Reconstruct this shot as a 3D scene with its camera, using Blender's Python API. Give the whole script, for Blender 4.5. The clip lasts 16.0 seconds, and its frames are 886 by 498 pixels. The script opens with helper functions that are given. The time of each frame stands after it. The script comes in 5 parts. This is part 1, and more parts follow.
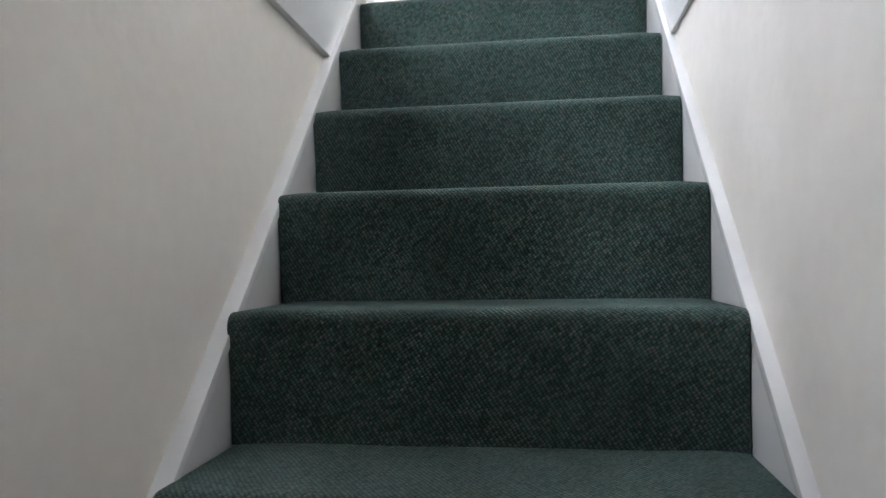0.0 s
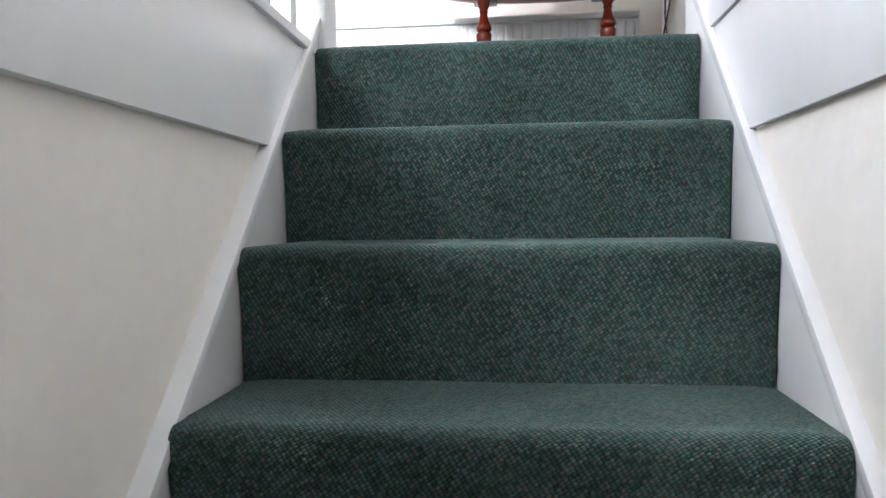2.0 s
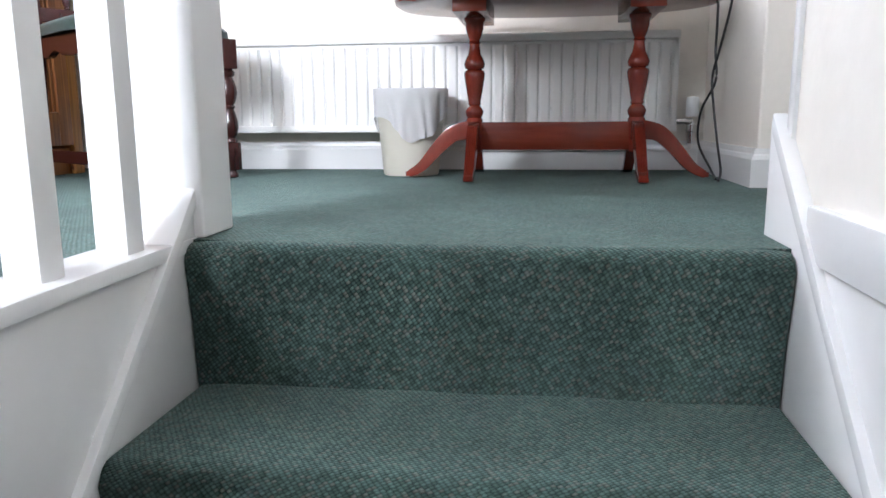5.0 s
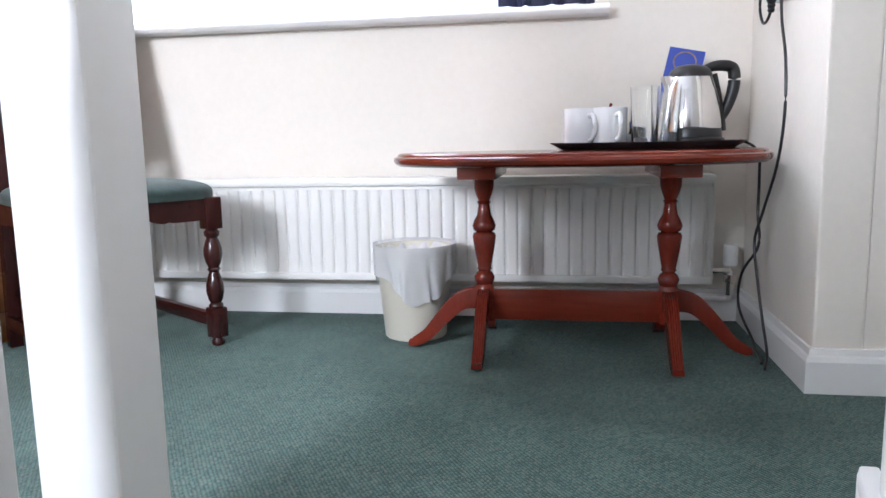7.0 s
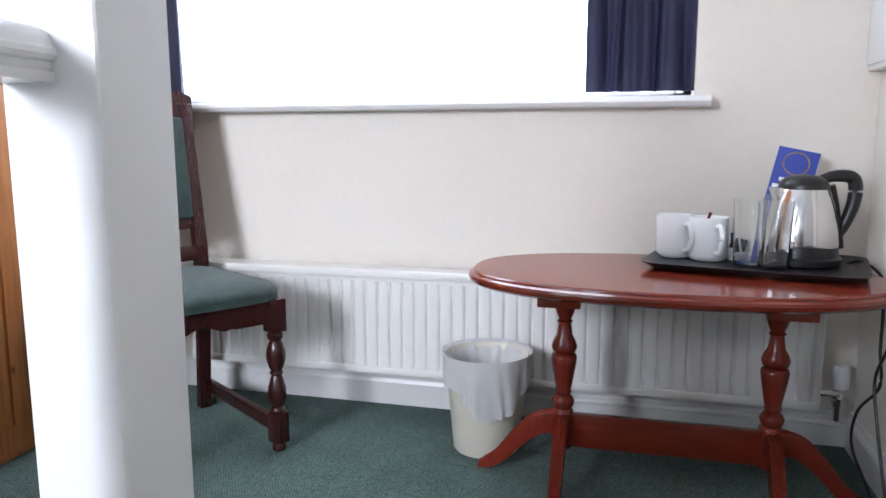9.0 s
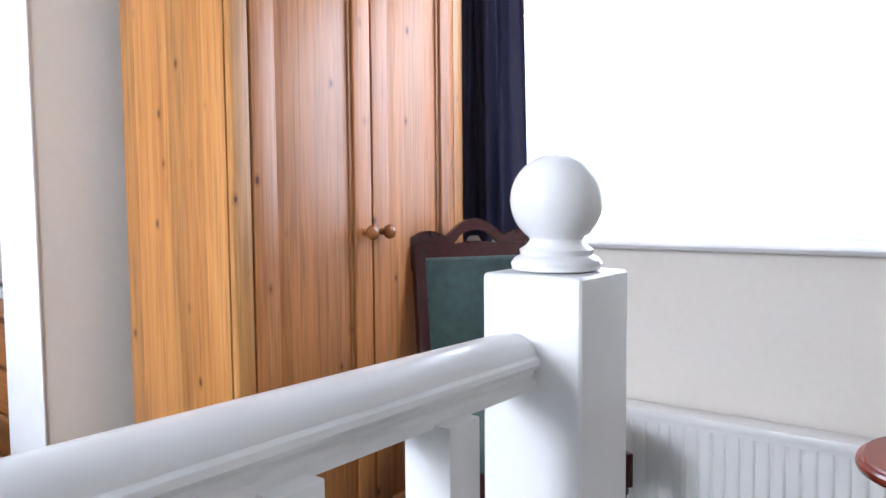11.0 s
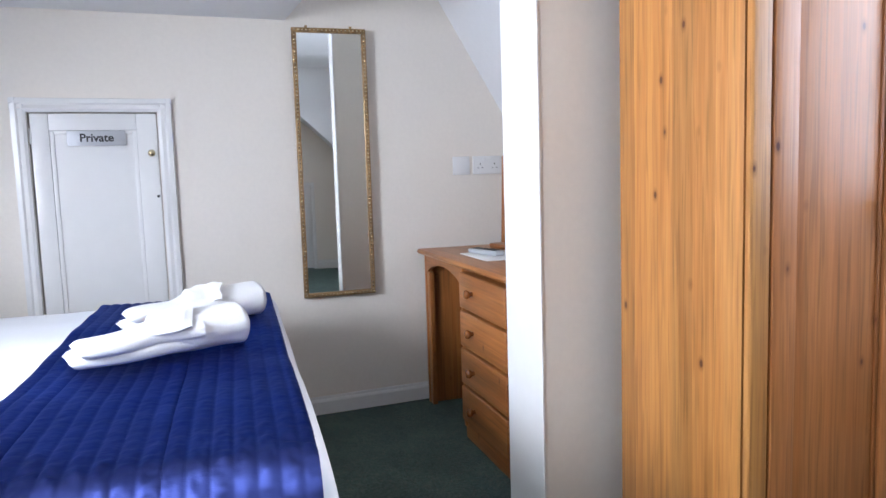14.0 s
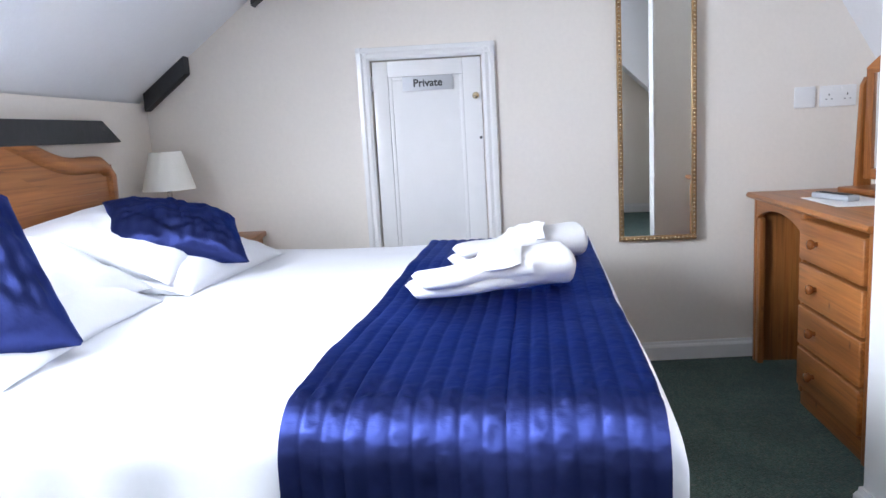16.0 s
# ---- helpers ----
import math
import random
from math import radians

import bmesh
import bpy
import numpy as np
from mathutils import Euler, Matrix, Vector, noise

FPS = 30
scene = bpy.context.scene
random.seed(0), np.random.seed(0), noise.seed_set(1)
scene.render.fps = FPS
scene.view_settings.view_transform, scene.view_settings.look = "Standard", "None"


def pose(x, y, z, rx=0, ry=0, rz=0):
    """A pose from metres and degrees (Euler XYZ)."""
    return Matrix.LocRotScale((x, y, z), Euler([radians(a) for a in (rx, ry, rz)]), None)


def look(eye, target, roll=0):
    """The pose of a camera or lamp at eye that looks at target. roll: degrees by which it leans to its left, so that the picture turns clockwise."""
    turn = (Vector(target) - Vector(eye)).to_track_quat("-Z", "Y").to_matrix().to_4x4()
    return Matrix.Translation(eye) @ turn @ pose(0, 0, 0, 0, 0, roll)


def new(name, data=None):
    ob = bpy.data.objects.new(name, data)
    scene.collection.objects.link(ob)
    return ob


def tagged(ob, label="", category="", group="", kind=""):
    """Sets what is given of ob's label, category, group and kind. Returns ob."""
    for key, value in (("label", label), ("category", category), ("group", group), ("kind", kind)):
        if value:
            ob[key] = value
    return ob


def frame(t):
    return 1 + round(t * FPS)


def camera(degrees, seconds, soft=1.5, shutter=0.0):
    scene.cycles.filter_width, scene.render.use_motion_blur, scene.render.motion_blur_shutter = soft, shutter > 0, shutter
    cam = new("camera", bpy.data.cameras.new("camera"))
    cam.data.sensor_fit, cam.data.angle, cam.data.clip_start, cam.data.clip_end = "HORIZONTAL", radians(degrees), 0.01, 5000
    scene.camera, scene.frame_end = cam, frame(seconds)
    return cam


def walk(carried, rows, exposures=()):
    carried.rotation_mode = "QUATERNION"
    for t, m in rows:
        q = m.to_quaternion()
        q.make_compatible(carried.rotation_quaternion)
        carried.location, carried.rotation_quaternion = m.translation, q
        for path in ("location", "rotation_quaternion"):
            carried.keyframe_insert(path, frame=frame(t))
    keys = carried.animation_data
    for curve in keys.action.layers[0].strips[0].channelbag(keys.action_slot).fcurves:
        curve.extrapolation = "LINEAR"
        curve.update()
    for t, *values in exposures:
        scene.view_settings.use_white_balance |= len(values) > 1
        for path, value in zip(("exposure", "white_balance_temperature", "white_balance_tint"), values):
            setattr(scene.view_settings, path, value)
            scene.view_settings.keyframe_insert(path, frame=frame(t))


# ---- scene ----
cam = camera(62.5, 16.0)
PATH = [
    (0, (0.175, -2.122, -0.786), (-0.105, -0.142, -0.752), -1.0),
    (0.5, (0.159, -2.038, -0.717), (-0.164, -0.064, -0.711), -1.1),
    (1, (0.121, -1.879, -0.602), (-0.133, 0.105, -0.613), -3.0),
    (1.5, (0.106, -1.743, -0.501), (-0.103, 0.246, -0.555), -3.4),
    (2, (0.104, -1.608, -0.393), (-0.125, 0.377, -0.473), -0.7),
    (2.5, (0.092, -1.504, -0.304), (-0.116, 0.482, -0.421), -0.8),
    (3, (0.078, -1.39, -0.176), (-0.057, 0.6, -0.331), -2.6),
    (3.5, (0.084, -1.281, -0.106), (-0.065, 0.704, -0.296), -1.4),
    (4, (0.145, -1.165, 0.012), (-0.114, 0.806, -0.21), -0.6),
    (4.2, (0.15, -1.122, 0.052), (-0.136, 0.835, -0.243), -0.8),
    (6.3, (0.124, -0.759, 0.373), (-0.050, 1.198, 0.002), -0.5),
    (6.5, (0.141, -0.726, 0.417), (-0.086, 1.235, 0.096), -2.6),
    (7, (0.149, -0.676, 0.540), (-0.177, 1.275, 0.247), -1.1),
    (7.5, (0.138, -0.624, 0.606), (-0.254, 1.316, 0.318), -0.1),
    (8, (0.127, -0.522, 0.687), (-0.295, 1.406, 0.360), 0.1),
    (8.2, (0.122, -0.500, 0.717), (-0.256, 1.431, 0.360), -1.2),
    (10.3, (0.007, -0.513, 0.937), (-0.993, 1.213, 0.789), 0.4),
    (10.5, (-0.018, -0.514, 0.967), (-1.089, 1.168, 0.818), -0.4),
    (11, (-0.066, -0.541, 1.026), (-1.264, 1.055, 0.897), -0.5),
    (11.5, (-0.11, -0.557, 1.05), (-1.44, 0.931, 0.916), -1.6),
    (12, (-0.153, -0.566, 1.054), (-1.639, 0.764, 0.911), -2.1),
    (12.5, (-0.183, -0.585, 1.047), (-1.785, 0.603, 0.898), -2.3),
    (13, (-0.214, -0.607, 1.046), (-1.884, 0.482, 0.885), -1.9),
    (13.5, (-0.245, -0.626, 1.048), (-2.014, 0.291, 0.881), -2.0),
    (14, (-0.279, -0.647, 1.045), (-2.123, 0.098, 0.839), -1.8),
    (14.5, (-0.307, -0.664, 1.042), (-2.209, -0.097, 0.794), -2.3),
    (15, (-0.325, -0.692, 1.031), (-2.265, -0.285, 0.767), -2.8),
    (15.5, (-0.342, -0.699, 1.047), (-2.306, -0.515, 0.718), -3.0),
    (16, (-0.362, -0.709, 1.031), (-2.336, -0.755, 0.708), -3.2),
]
EXPOSURES = [(t, stops, kelvin, tint) for t, stops, kelvin, tint in ((0, 1.58, 6180, 13.5), (2, 1.58, 6180, 13.5), (3.5, 1.50, 6180, 13.5), (4.2, 1.37, 6180, 13.5), (6.3, 0.91, 6100, 13.5), (8.2, 0.65, 6080, 13.5), (10.3, 0.22, 5960, 14), (13, 0.13, 5960, 14), (16, 0.29, 5960, 14))]

walk(cam, [(t, look(eye, target, roll)) for t, eye, target, roll in PATH], exposures=EXPOSURES)

# ---- light ----
world = bpy.data.worlds.new("world")
scene.world = world
world.use_nodes = True
sky = world.node_tree.nodes.new("ShaderNodeTexSky")
sky.sky_type, sky.sun_disc, sky.sun_elevation, sky.sun_rotation = "NISHITA", False, radians(40), radians(200)
world.node_tree.links.new(sky.outputs[0], world.node_tree.nodes["Background"].inputs[0])
world.node_tree.nodes["Background"].inputs[1].default_value = 0.12


def area(name, m, w, h, power, color):
    d = bpy.data.lights.new(name, "AREA")
    d.shape, d.size, d.size_y, d.energy, d.color = "RECTANGLE", w, h, power, color
    ob = new(name, d)
    ob.matrix_world = m
    return ob


# daylight of the sky in the openings of the two windows
area("window_daylight", look((-0.6, 1.70, 1.45), (-0.6, 0.5, 1.0)), 1.5, 0.95, 34, (0.84, 0.91, 1.0))
area("dormer_daylight", look((-1.38, -2.10, 1.36), (-2.35, 0.0, 0.74)), 0.85, 0.72, 74, (0.90, 0.95, 1.0))


# ---- materials ----
def material(name, color, rough=0.5, metal=0.0, scale=40.0, vary=0.08, bump=0.0, bump_scale=None, coarse=3.0, spec=0.5, stretch=(1, 1, 1)):
    mt = bpy.data.materials.new(name)
    mt.use_nodes = True
    nt = mt.node_tree
    b = nt.nodes["Principled BSDF"]
    b.inputs["Roughness"].default_value, b.inputs["Metallic"].default_value = rough, metal
    b.inputs["Specular IOR Level"].default_value = spec
    co = nt.nodes.new("ShaderNodeTexCoord")
    mp = nt.nodes.new("ShaderNodeMapping")
    mp.inputs["Scale"].default_value = stretch
    nt.links.new(co.outputs["Object"], mp.inputs[0])
    n1, n2 = nt.nodes.new("ShaderNodeTexNoise"), nt.nodes.new("ShaderNodeTexNoise")
    n1.inputs["Scale"].default_value, n2.inputs["Scale"].default_value = scale, coarse
    n1.inputs["Detail"].default_value = 4
    for n in (n1, n2):
        nt.links.new(mp.outputs[0], n.inputs["Vector"])
    add = nt.nodes.new("ShaderNodeMath")
    nt.links.new(n1.outputs[0], add.inputs[0]), nt.links.new(n2.outputs[0], add.inputs[1])
    mix = nt.nodes.new("ShaderNodeMapRange")
    mix.inputs["From Min"].default_value, mix.inputs["From Max"].default_value = 0.6, 1.4
    mix.inputs["To Min"].default_value, mix.inputs["To Max"].default_value = 1 - vary, 1 + vary
    nt.links.new(add.outputs[0], mix.inputs[0])
    mul = nt.nodes.new("ShaderNodeVectorMath")
    mul.operation = "SCALE"
    mul.inputs[0].default_value = color
    nt.links.new(mix.outputs[0], mul.inputs["Scale"])
    nt.links.new(mul.outputs[0], b.inputs["Base Color"])
    if bump:
        bp = nt.nodes.new("ShaderNodeBump")
        bp.inputs["Strength"].default_value, bp.inputs["Distance"].default_value = bump, 0.004
        n3 = nt.nodes.new("ShaderNodeTexNoise")
        n3.inputs["Scale"].default_value, n3.inputs["Detail"].default_value = bump_scale or scale, 3
        nt.links.new(mp.outputs[0], n3.inputs["Vector"])
        nt.links.new(n3.outputs[0], bp.inputs["Height"])
        nt.links.new(bp.outputs[0], b.inputs["Normal"])
    return mt


def carpet_material(name, dark, light, pitch=0.0056):
    """Loop pile woven in slanting rows: tufts with dark gaps between, on treads and risers alike."""
    mt = bpy.data.materials.new(name)
    mt.use_nodes = True
    nt = mt.node_tree
    b = nt.nodes["Principled BSDF"]
    b.inputs["Roughness"].default_value, b.inputs["Specular IOR Level"].default_value = 0.95, 0.1
    b.inputs["Sheen Weight"].default_value, b.inputs["Sheen Roughness"].default_value = 0.22, 0.5
    b.inputs["Sheen Tint"].default_value = (0.5, 0.65, 0.6, 1)
    co = nt.nodes.new("ShaderNodeTexCoord")
    sp, cb, yz = nt.nodes.new("ShaderNodeSeparateXYZ"), nt.nodes.new("ShaderNodeCombineXYZ"), nt.nodes.new("ShaderNodeMath")
    nt.links.new(co.outputs["Object"], sp.inputs[0])
    nt.links.new(sp.outputs[1], yz.inputs[0]), nt.links.new(sp.outputs[2], yz.inputs[1])
    nt.links.new(sp.outputs[0], cb.inputs[0]), nt.links.new(yz.outputs[0], cb.inputs[1])
    warp = nt.nodes.new("ShaderNodeTexNoise")
    warp.inputs["Scale"].default_value, warp.inputs["Detail"].default_value = 9, 2
    nt.links.new(cb.outputs[0], warp.inputs["Vector"])
    ws = nt.nodes.new("ShaderNodeVectorMath")
    ws.operation = "SCALE"
    ws.inputs["Scale"].default_value = 0.006
    nt.links.new(warp.outputs["Color"], ws.inputs[0])
    wa = nt.nodes.new("ShaderNodeVectorMath")
    nt.links.new(cb.outputs[0], wa.inputs[0]), nt.links.new(ws.outputs[0], wa.inputs[1])
    mp = nt.nodes.new("ShaderNodeMapping")
    mp.vector_type = "TEXTURE"
    mp.inputs["Rotation"].default_value = (0, 0, radians(33))
    mp.inputs["Scale"].default_value = (pitch * 1.15, pitch * 0.80, 1)
    nt.links.new(wa.outputs[0], mp.inputs[0])
    vo = nt.nodes.new("ShaderNodeTexVoronoi")
    vo.voronoi_dimensions = "2D"
    vo.inputs["Scale"].default_value, vo.inputs["Randomness"].default_value = 1.0, 0.26
    nt.links.new(mp.outputs[0], vo.inputs["Vector"])
    sep = nt.nodes.new("ShaderNodeSeparateColor")
    nt.links.new(vo.outputs["Color"], sep.inputs[0])
    ramp = nt.nodes.new("ShaderNodeValToRGB")
    e = ramp.color_ramp.elements
    e[0].position, e[0].color = 0.05, (*dark, 1)
    e[1].position, e[1].color = 0.80, (*light, 1)
    for pos, c in ((0.45, [d * 0.5 + l * 0.5 for d, l in zip(dark, light)]), (0.88, (0.092, 0.100, 0.086)), (0.96, (0.115, 0.132, 0.118))):
        ramp.color_ramp.elements.new(pos).color = (*c, 1)
    nt.links.new(sep.outputs[0], ramp.inputs[0])
    gap = nt.nodes.new("ShaderNodeMapRange")
    gap.inputs["From Min"].default_value, gap.inputs["From Max"].default_value = 0.20, 0.66
    gap.inputs["To Min"].default_value, gap.inputs["To Max"].default_value = 1.15, 0.42
    nt.links.new(vo.outputs["Distance"], gap.inputs[0])
    big = nt.nodes.new("ShaderNodeTexNoise")
    big.inputs["Scale"].default_value, big.inputs["Detail"].default_value = 5, 3
    nt.links.new(co.outputs["Object"], big.inputs["Vector"])
    mr = nt.nodes.new("ShaderNodeMapRange")
    mr.inputs["From Min"].default_value, mr.inputs["From Max"].default_value = 0.3, 0.7
    mr.inputs["To Min"].default_value, mr.inputs["To Max"].default_value = 0.76, 1.18
    nt.links.new(big.outputs[0], mr.inputs[0])
    both = nt.nodes.new("ShaderNodeMath")
    both.operation = "MULTIPLY"
    nt.links.new(gap.outputs[0], both.inputs[0]), nt.links.new(mr.outputs[0], both.inputs[1])
    mul = nt.nodes.new("ShaderNodeVectorMath")
    mul.operation = "SCALE"
    nt.links.new(ramp.outputs[0], mul.inputs[0]), nt.links.new(both.outputs[0], mul.inputs["Scale"])
    nt.links.new(mul.outputs[0], b.inputs["Base Color"])
    bp = nt.nodes.new("ShaderNodeBump")
    bp.inputs["Strength"].default_value, bp.inputs["Distance"].default_value, bp.invert = 0.8, 0.003, True
    nt.links.new(vo.outputs["Distance"], bp.inputs["Height"])
    nt.links.new(bp.outputs[0], b.inputs["Normal"])
    return mt


def pine_material(name, light, dark, seed=0.0, grain=(1, 1, 0.035), rough=0.36, board=0.068):
    """Lacquered knotty pine of glued boards, the grain along the squeezed axis."""
    mt = bpy.data.materials.new(name)
    mt.use_nodes = True
    nt = mt.node_tree
    b = nt.nodes["Principled BSDF"]
    b.inputs["Roughness"].default_value = rough
    co = nt.nodes.new("ShaderNodeTexCoord")
    mp = nt.nodes.new("ShaderNodeMapping")
    mp.inputs["Scale"].default_value = grain
    mp.inputs["Location"].default_value = (seed, seed * 0.7, seed * 1.3)
    # boards glued edge to edge: each shifts the grain and the tone
    sp, xy, bd, fl = nt.nodes.new("ShaderNodeSeparateXYZ"), nt.nodes.new("ShaderNodeMath"), nt.nodes.new("ShaderNodeMath"), nt.nodes.new("ShaderNodeMath")
    nt.links.new(co.outputs["Object"], sp.inputs[0])
    across = (0, 1) if grain[2] < grain[0] else (1, 2)
    nt.links.new(sp.outputs[across[0]], xy.inputs[0]), nt.links.new(sp.outputs[across[1]], xy.inputs[1])
    bd.operation, bd.inputs[1].default_value = "DIVIDE", board
    fl.operation = "FLOOR"
    nt.links.new(xy.outputs[0], bd.inputs[0]), nt.links.new(bd.outputs[0], fl.inputs[0])
    wn = nt.nodes.new("ShaderNodeTexWhiteNoise")
    wn.noise_dimensions = "1D"
    nt.links.new(fl.outputs[0], wn.inputs["W"])
    sh = nt.nodes.new("ShaderNodeVectorMath")
    nt.links.new(co.outputs["Object"], sh.inputs[0]), nt.links.new(wn.outputs["Color"], sh.inputs[1])
    nt.links.new(sh.outputs[0], mp.inputs[0])
    wide, fine = nt.nodes.new("ShaderNodeTexNoise"), nt.nodes.new("ShaderNodeTexNoise")
    wide.inputs["Scale"].default_value, wide.inputs["Detail"].default_value, wide.inputs["Distortion"].default_value = 28, 4, 1.1
    fine.inputs["Scale"].default_value, fine.inputs["Detail"].default_value = 140, 3
    for n in (wide, fine):
        nt.links.new(mp.outputs[0], n.inputs["Vector"])
    ramp = nt.nodes.new("ShaderNodeValToRGB")
    e = ramp.color_ramp.elements
    e[0].position, e[0].color = 0.32, (*dark, 1)
    e[1].position, e[1].color = 0.66, (*light, 1)
    nt.links.new(wide.outputs[0], ramp.inputs[0])
    fr = nt.nodes.new("ShaderNodeMapRange")
    fr.inputs["From Min"].default_value, fr.inputs["From Max"].default_value = 0.3, 0.7
    fr.inputs["To Min"].default_value, fr.inputs["To Max"].default_value = 0.85, 1.12
    nt.links.new(fine.outputs[0], fr.inputs[0])
    # narrow dark summer-wood lines
    ln = nt.nodes.new("ShaderNodeTexNoise")
    ln.inputs["Scale"].default_value, ln.inputs["Detail"].default_value, ln.inputs["Distortion"].default_value = 105, 1, 0.5
    nt.links.new(mp.outputs[0], ln.inputs["Vector"])
    lr = nt.nodes.new("ShaderNodeMapRange")
    lr.inputs["From Min"].default_value, lr.inputs["From Max"].default_value = 0.53, 0.68
    lr.inputs["To Min"].default_value, lr.inputs["To Max"].default_value = 1.0, 0.74
    nt.links.new(ln.outputs[0], lr.inputs[0])
    tn = nt.nodes.new("ShaderNodeMapRange")
    tn.inputs["To Min"].default_value, tn.inputs["To Max"].default_value = 0.86, 1.16
    nt.links.new(wn.outputs["Value"], tn.inputs[0])
    t1, t2 = nt.nodes.new("ShaderNodeMath"), nt.nodes.new("ShaderNodeMath")
    t1.operation = t2.operation = "MULTIPLY"
    nt.links.new(fr.outputs[0], t1.inputs[0]), nt.links.new(lr.outputs[0], t1.inputs[1])
    nt.links.new(t1.outputs[0], t2.inputs[0]), nt.links.new(tn.outputs[0], t2.inputs[1])
    mul = nt.nodes.new("ShaderNodeVectorMath")
    mul.operation = "SCALE"
    nt.links.new(ramp.outputs[0], mul.inputs[0]), nt.links.new(t2.outputs[0], mul.inputs["Scale"])
    # knots
    mk = nt.nodes.new("ShaderNodeMapping")
    mk.inputs["Scale"].default_value = (1, 1, 0.55)
    mk.inputs["Location"].default_value = (seed * 2 + 0.31, seed, seed * 3)
    nt.links.new(co.outputs["Object"], mk.inputs[0])
    vo = nt.nodes.new("ShaderNodeTexVoronoi")
    vo.inputs["Scale"].default_value = 12.0
    nt.links.new(mk.outputs[0], vo.inputs["Vector"])
    kr = nt.nodes.new("ShaderNodeValToRGB")
    kr.color_ramp.elements[0].position, kr.color_ramp.elements[0].color = 0.045, (1, 1, 1, 1)
    kr.color_ramp.elements[1].position, kr.color_ramp.elements[1].color = 0.14, (0, 0, 0, 1)
    kr.color_ramp.elements.new(0.068).color = (0.40, 0.40, 0.40, 1)
    nt.links.new(vo.outputs["Distance"], kr.inputs[0])
    mx = nt.nodes.new("ShaderNodeMixRGB")
    mx.inputs[2].default_value = (dark[0] * 0.25, dark[1] * 0.14, dark[2] * 0.12, 1)
    nt.links.new(kr.outputs[0], mx.inputs[0]), nt.links.new(mul.outputs[0], mx.inputs[1])
    nt.links.new(mx.outputs[0], b.inputs["Base Color"])
    bp = nt.nodes.new("ShaderNodeBump")
    bp.inputs["Strength"].default_value, bp.inputs["Distance"].default_value = 0.12, 0.002
    nt.links.new(fine.outputs[0], bp.inputs["Height"])
    nt.links.new(bp.outputs[0], b.inputs["Normal"])
    return mt


CARPET = carpet_material("green_carpet", (0.040, 0.068, 0.060), (0.083, 0.133, 0.118))
WALL = material("magnolia_paint", (0.78, 0.728, 0.655), 0.75, scale=60, vary=0.03, bump=0.2, bump_scale=26, coarse=2)
WALLB = material("stairwell_wall_paint", (0.79, 0.745, 0.675), 0.7, scale=30, vary=0.035, bump=0.6, bump_scale=14, coarse=3)
CEIL = material("ceiling_white_paint", (0.80, 0.81, 0.82), 0.85, scale=50, vary=0.02, bump=0.2, bump_scale=60)
GLOSS = material("white_gloss_paint", (0.77, 0.765, 0.75), 0.26, scale=18, vary=0.02, bump=0.06, bump_scale=25)
PINE = pine_material("pine_side", (0.45, 0.208, 0.058), (0.36, 0.140, 0.032), 1.7)
PINED = pine_material("pine_door", (0.42, 0.165, 0.050), (0.36, 0.128, 0.035), 4.1)
PINEF = pine_material("pine_desk", (0.40, 0.155, 0.040), (0.28, 0.092, 0.019), 7.3)
PINEH = pine_material("pine_horizontal", (0.39, 0.150, 0.038), (0.28, 0.092, 0.019), 2.9, grain=(0.035, 1, 1))
KNOBM = material("dark_honey_lacquer", (0.24, 0.080, 0.020), 0.18, scale=60, vary=0.2)
MAHOG = material("mahogany_stain", (0.15, 0.018, 0.009), 0.13, scale=120, vary=0.25, coarse=9, stretch=(1, 1, 0.15))
MAHOGH = material("mahogany_board", (0.165, 0.024, 0.011), 0.15, scale=90, vary=0.28, coarse=9, stretch=(0.1, 1, 1))
DARKWOOD = material("dark_chair_wood", (0.034, 0.008, 0.007), 0.22, scale=120, vary=0.25, coarse=8, stretch=(1, 1, 0.2))
VELVET = material("green_velvet", (0.018, 0.037, 0.031), 0.85, scale=40, vary=0.5, bump=0.15, bump_scale=300, coarse=9)
VELVET.node_tree.nodes["Principled BSDF"].inputs["Sheen Weight"].default_value = 0.1
SATIN = material("blue_satin", (0.036, 0.049, 0.175), 0.54, 0.9, scale=30, vary=0.15, bump=0.45, bump_scale=55, spec=0.1, stretch=(1, 0.5, 1))
_sn = SATIN.node_tree
_sn.nodes["Principled BSDF"].inputs["Anisotropic"].default_value = 0.88
_sn.nodes["Principled BSDF"].inputs["Specular Tint"].default_value = (0.3, 0.4, 0.9, 1)
_th = _sn.nodes.new("ShaderNodeCombineXYZ")      # the threads run across the bed, so the gloss spreads along it
_th.inputs[0].default_value, _th.inputs[1].default_value = 0.11, 0.994
_sn.links.new(_th.outputs[0], _sn.nodes["Principled BSDF"].inputs["Tangent"])
NAVY = material("navy_curtain_cloth", (0.012, 0.013, 0.045), 0.7, scale=200, vary=0.15, bump=0.1, bump_scale=400)
LINEN = material("white_cotton", (0.84, 0.85, 0.88), 0.85, scale=90, vary=0.02, bump=0.15, bump_scale=14)
TOWEL = material("white_towelling", (0.84, 0.84, 0.84), 0.95, scale=300, vary=0.05, bump=0.9, bump_scale=380)
BLACK = material("black_plastic", (0.012, 0.012, 0.013), 0.35, scale=80, vary=0.1)
BEAMM = material("black_beam_paint", (0.018, 0.02, 0.023), 0.6, scale=40, vary=0.3, bump=0.5, bump_scale=30)
CHROME = material("brushed_steel", (0.72, 0.71, 0.70), 0.16, 1.0, scale=60, vary=0.03)
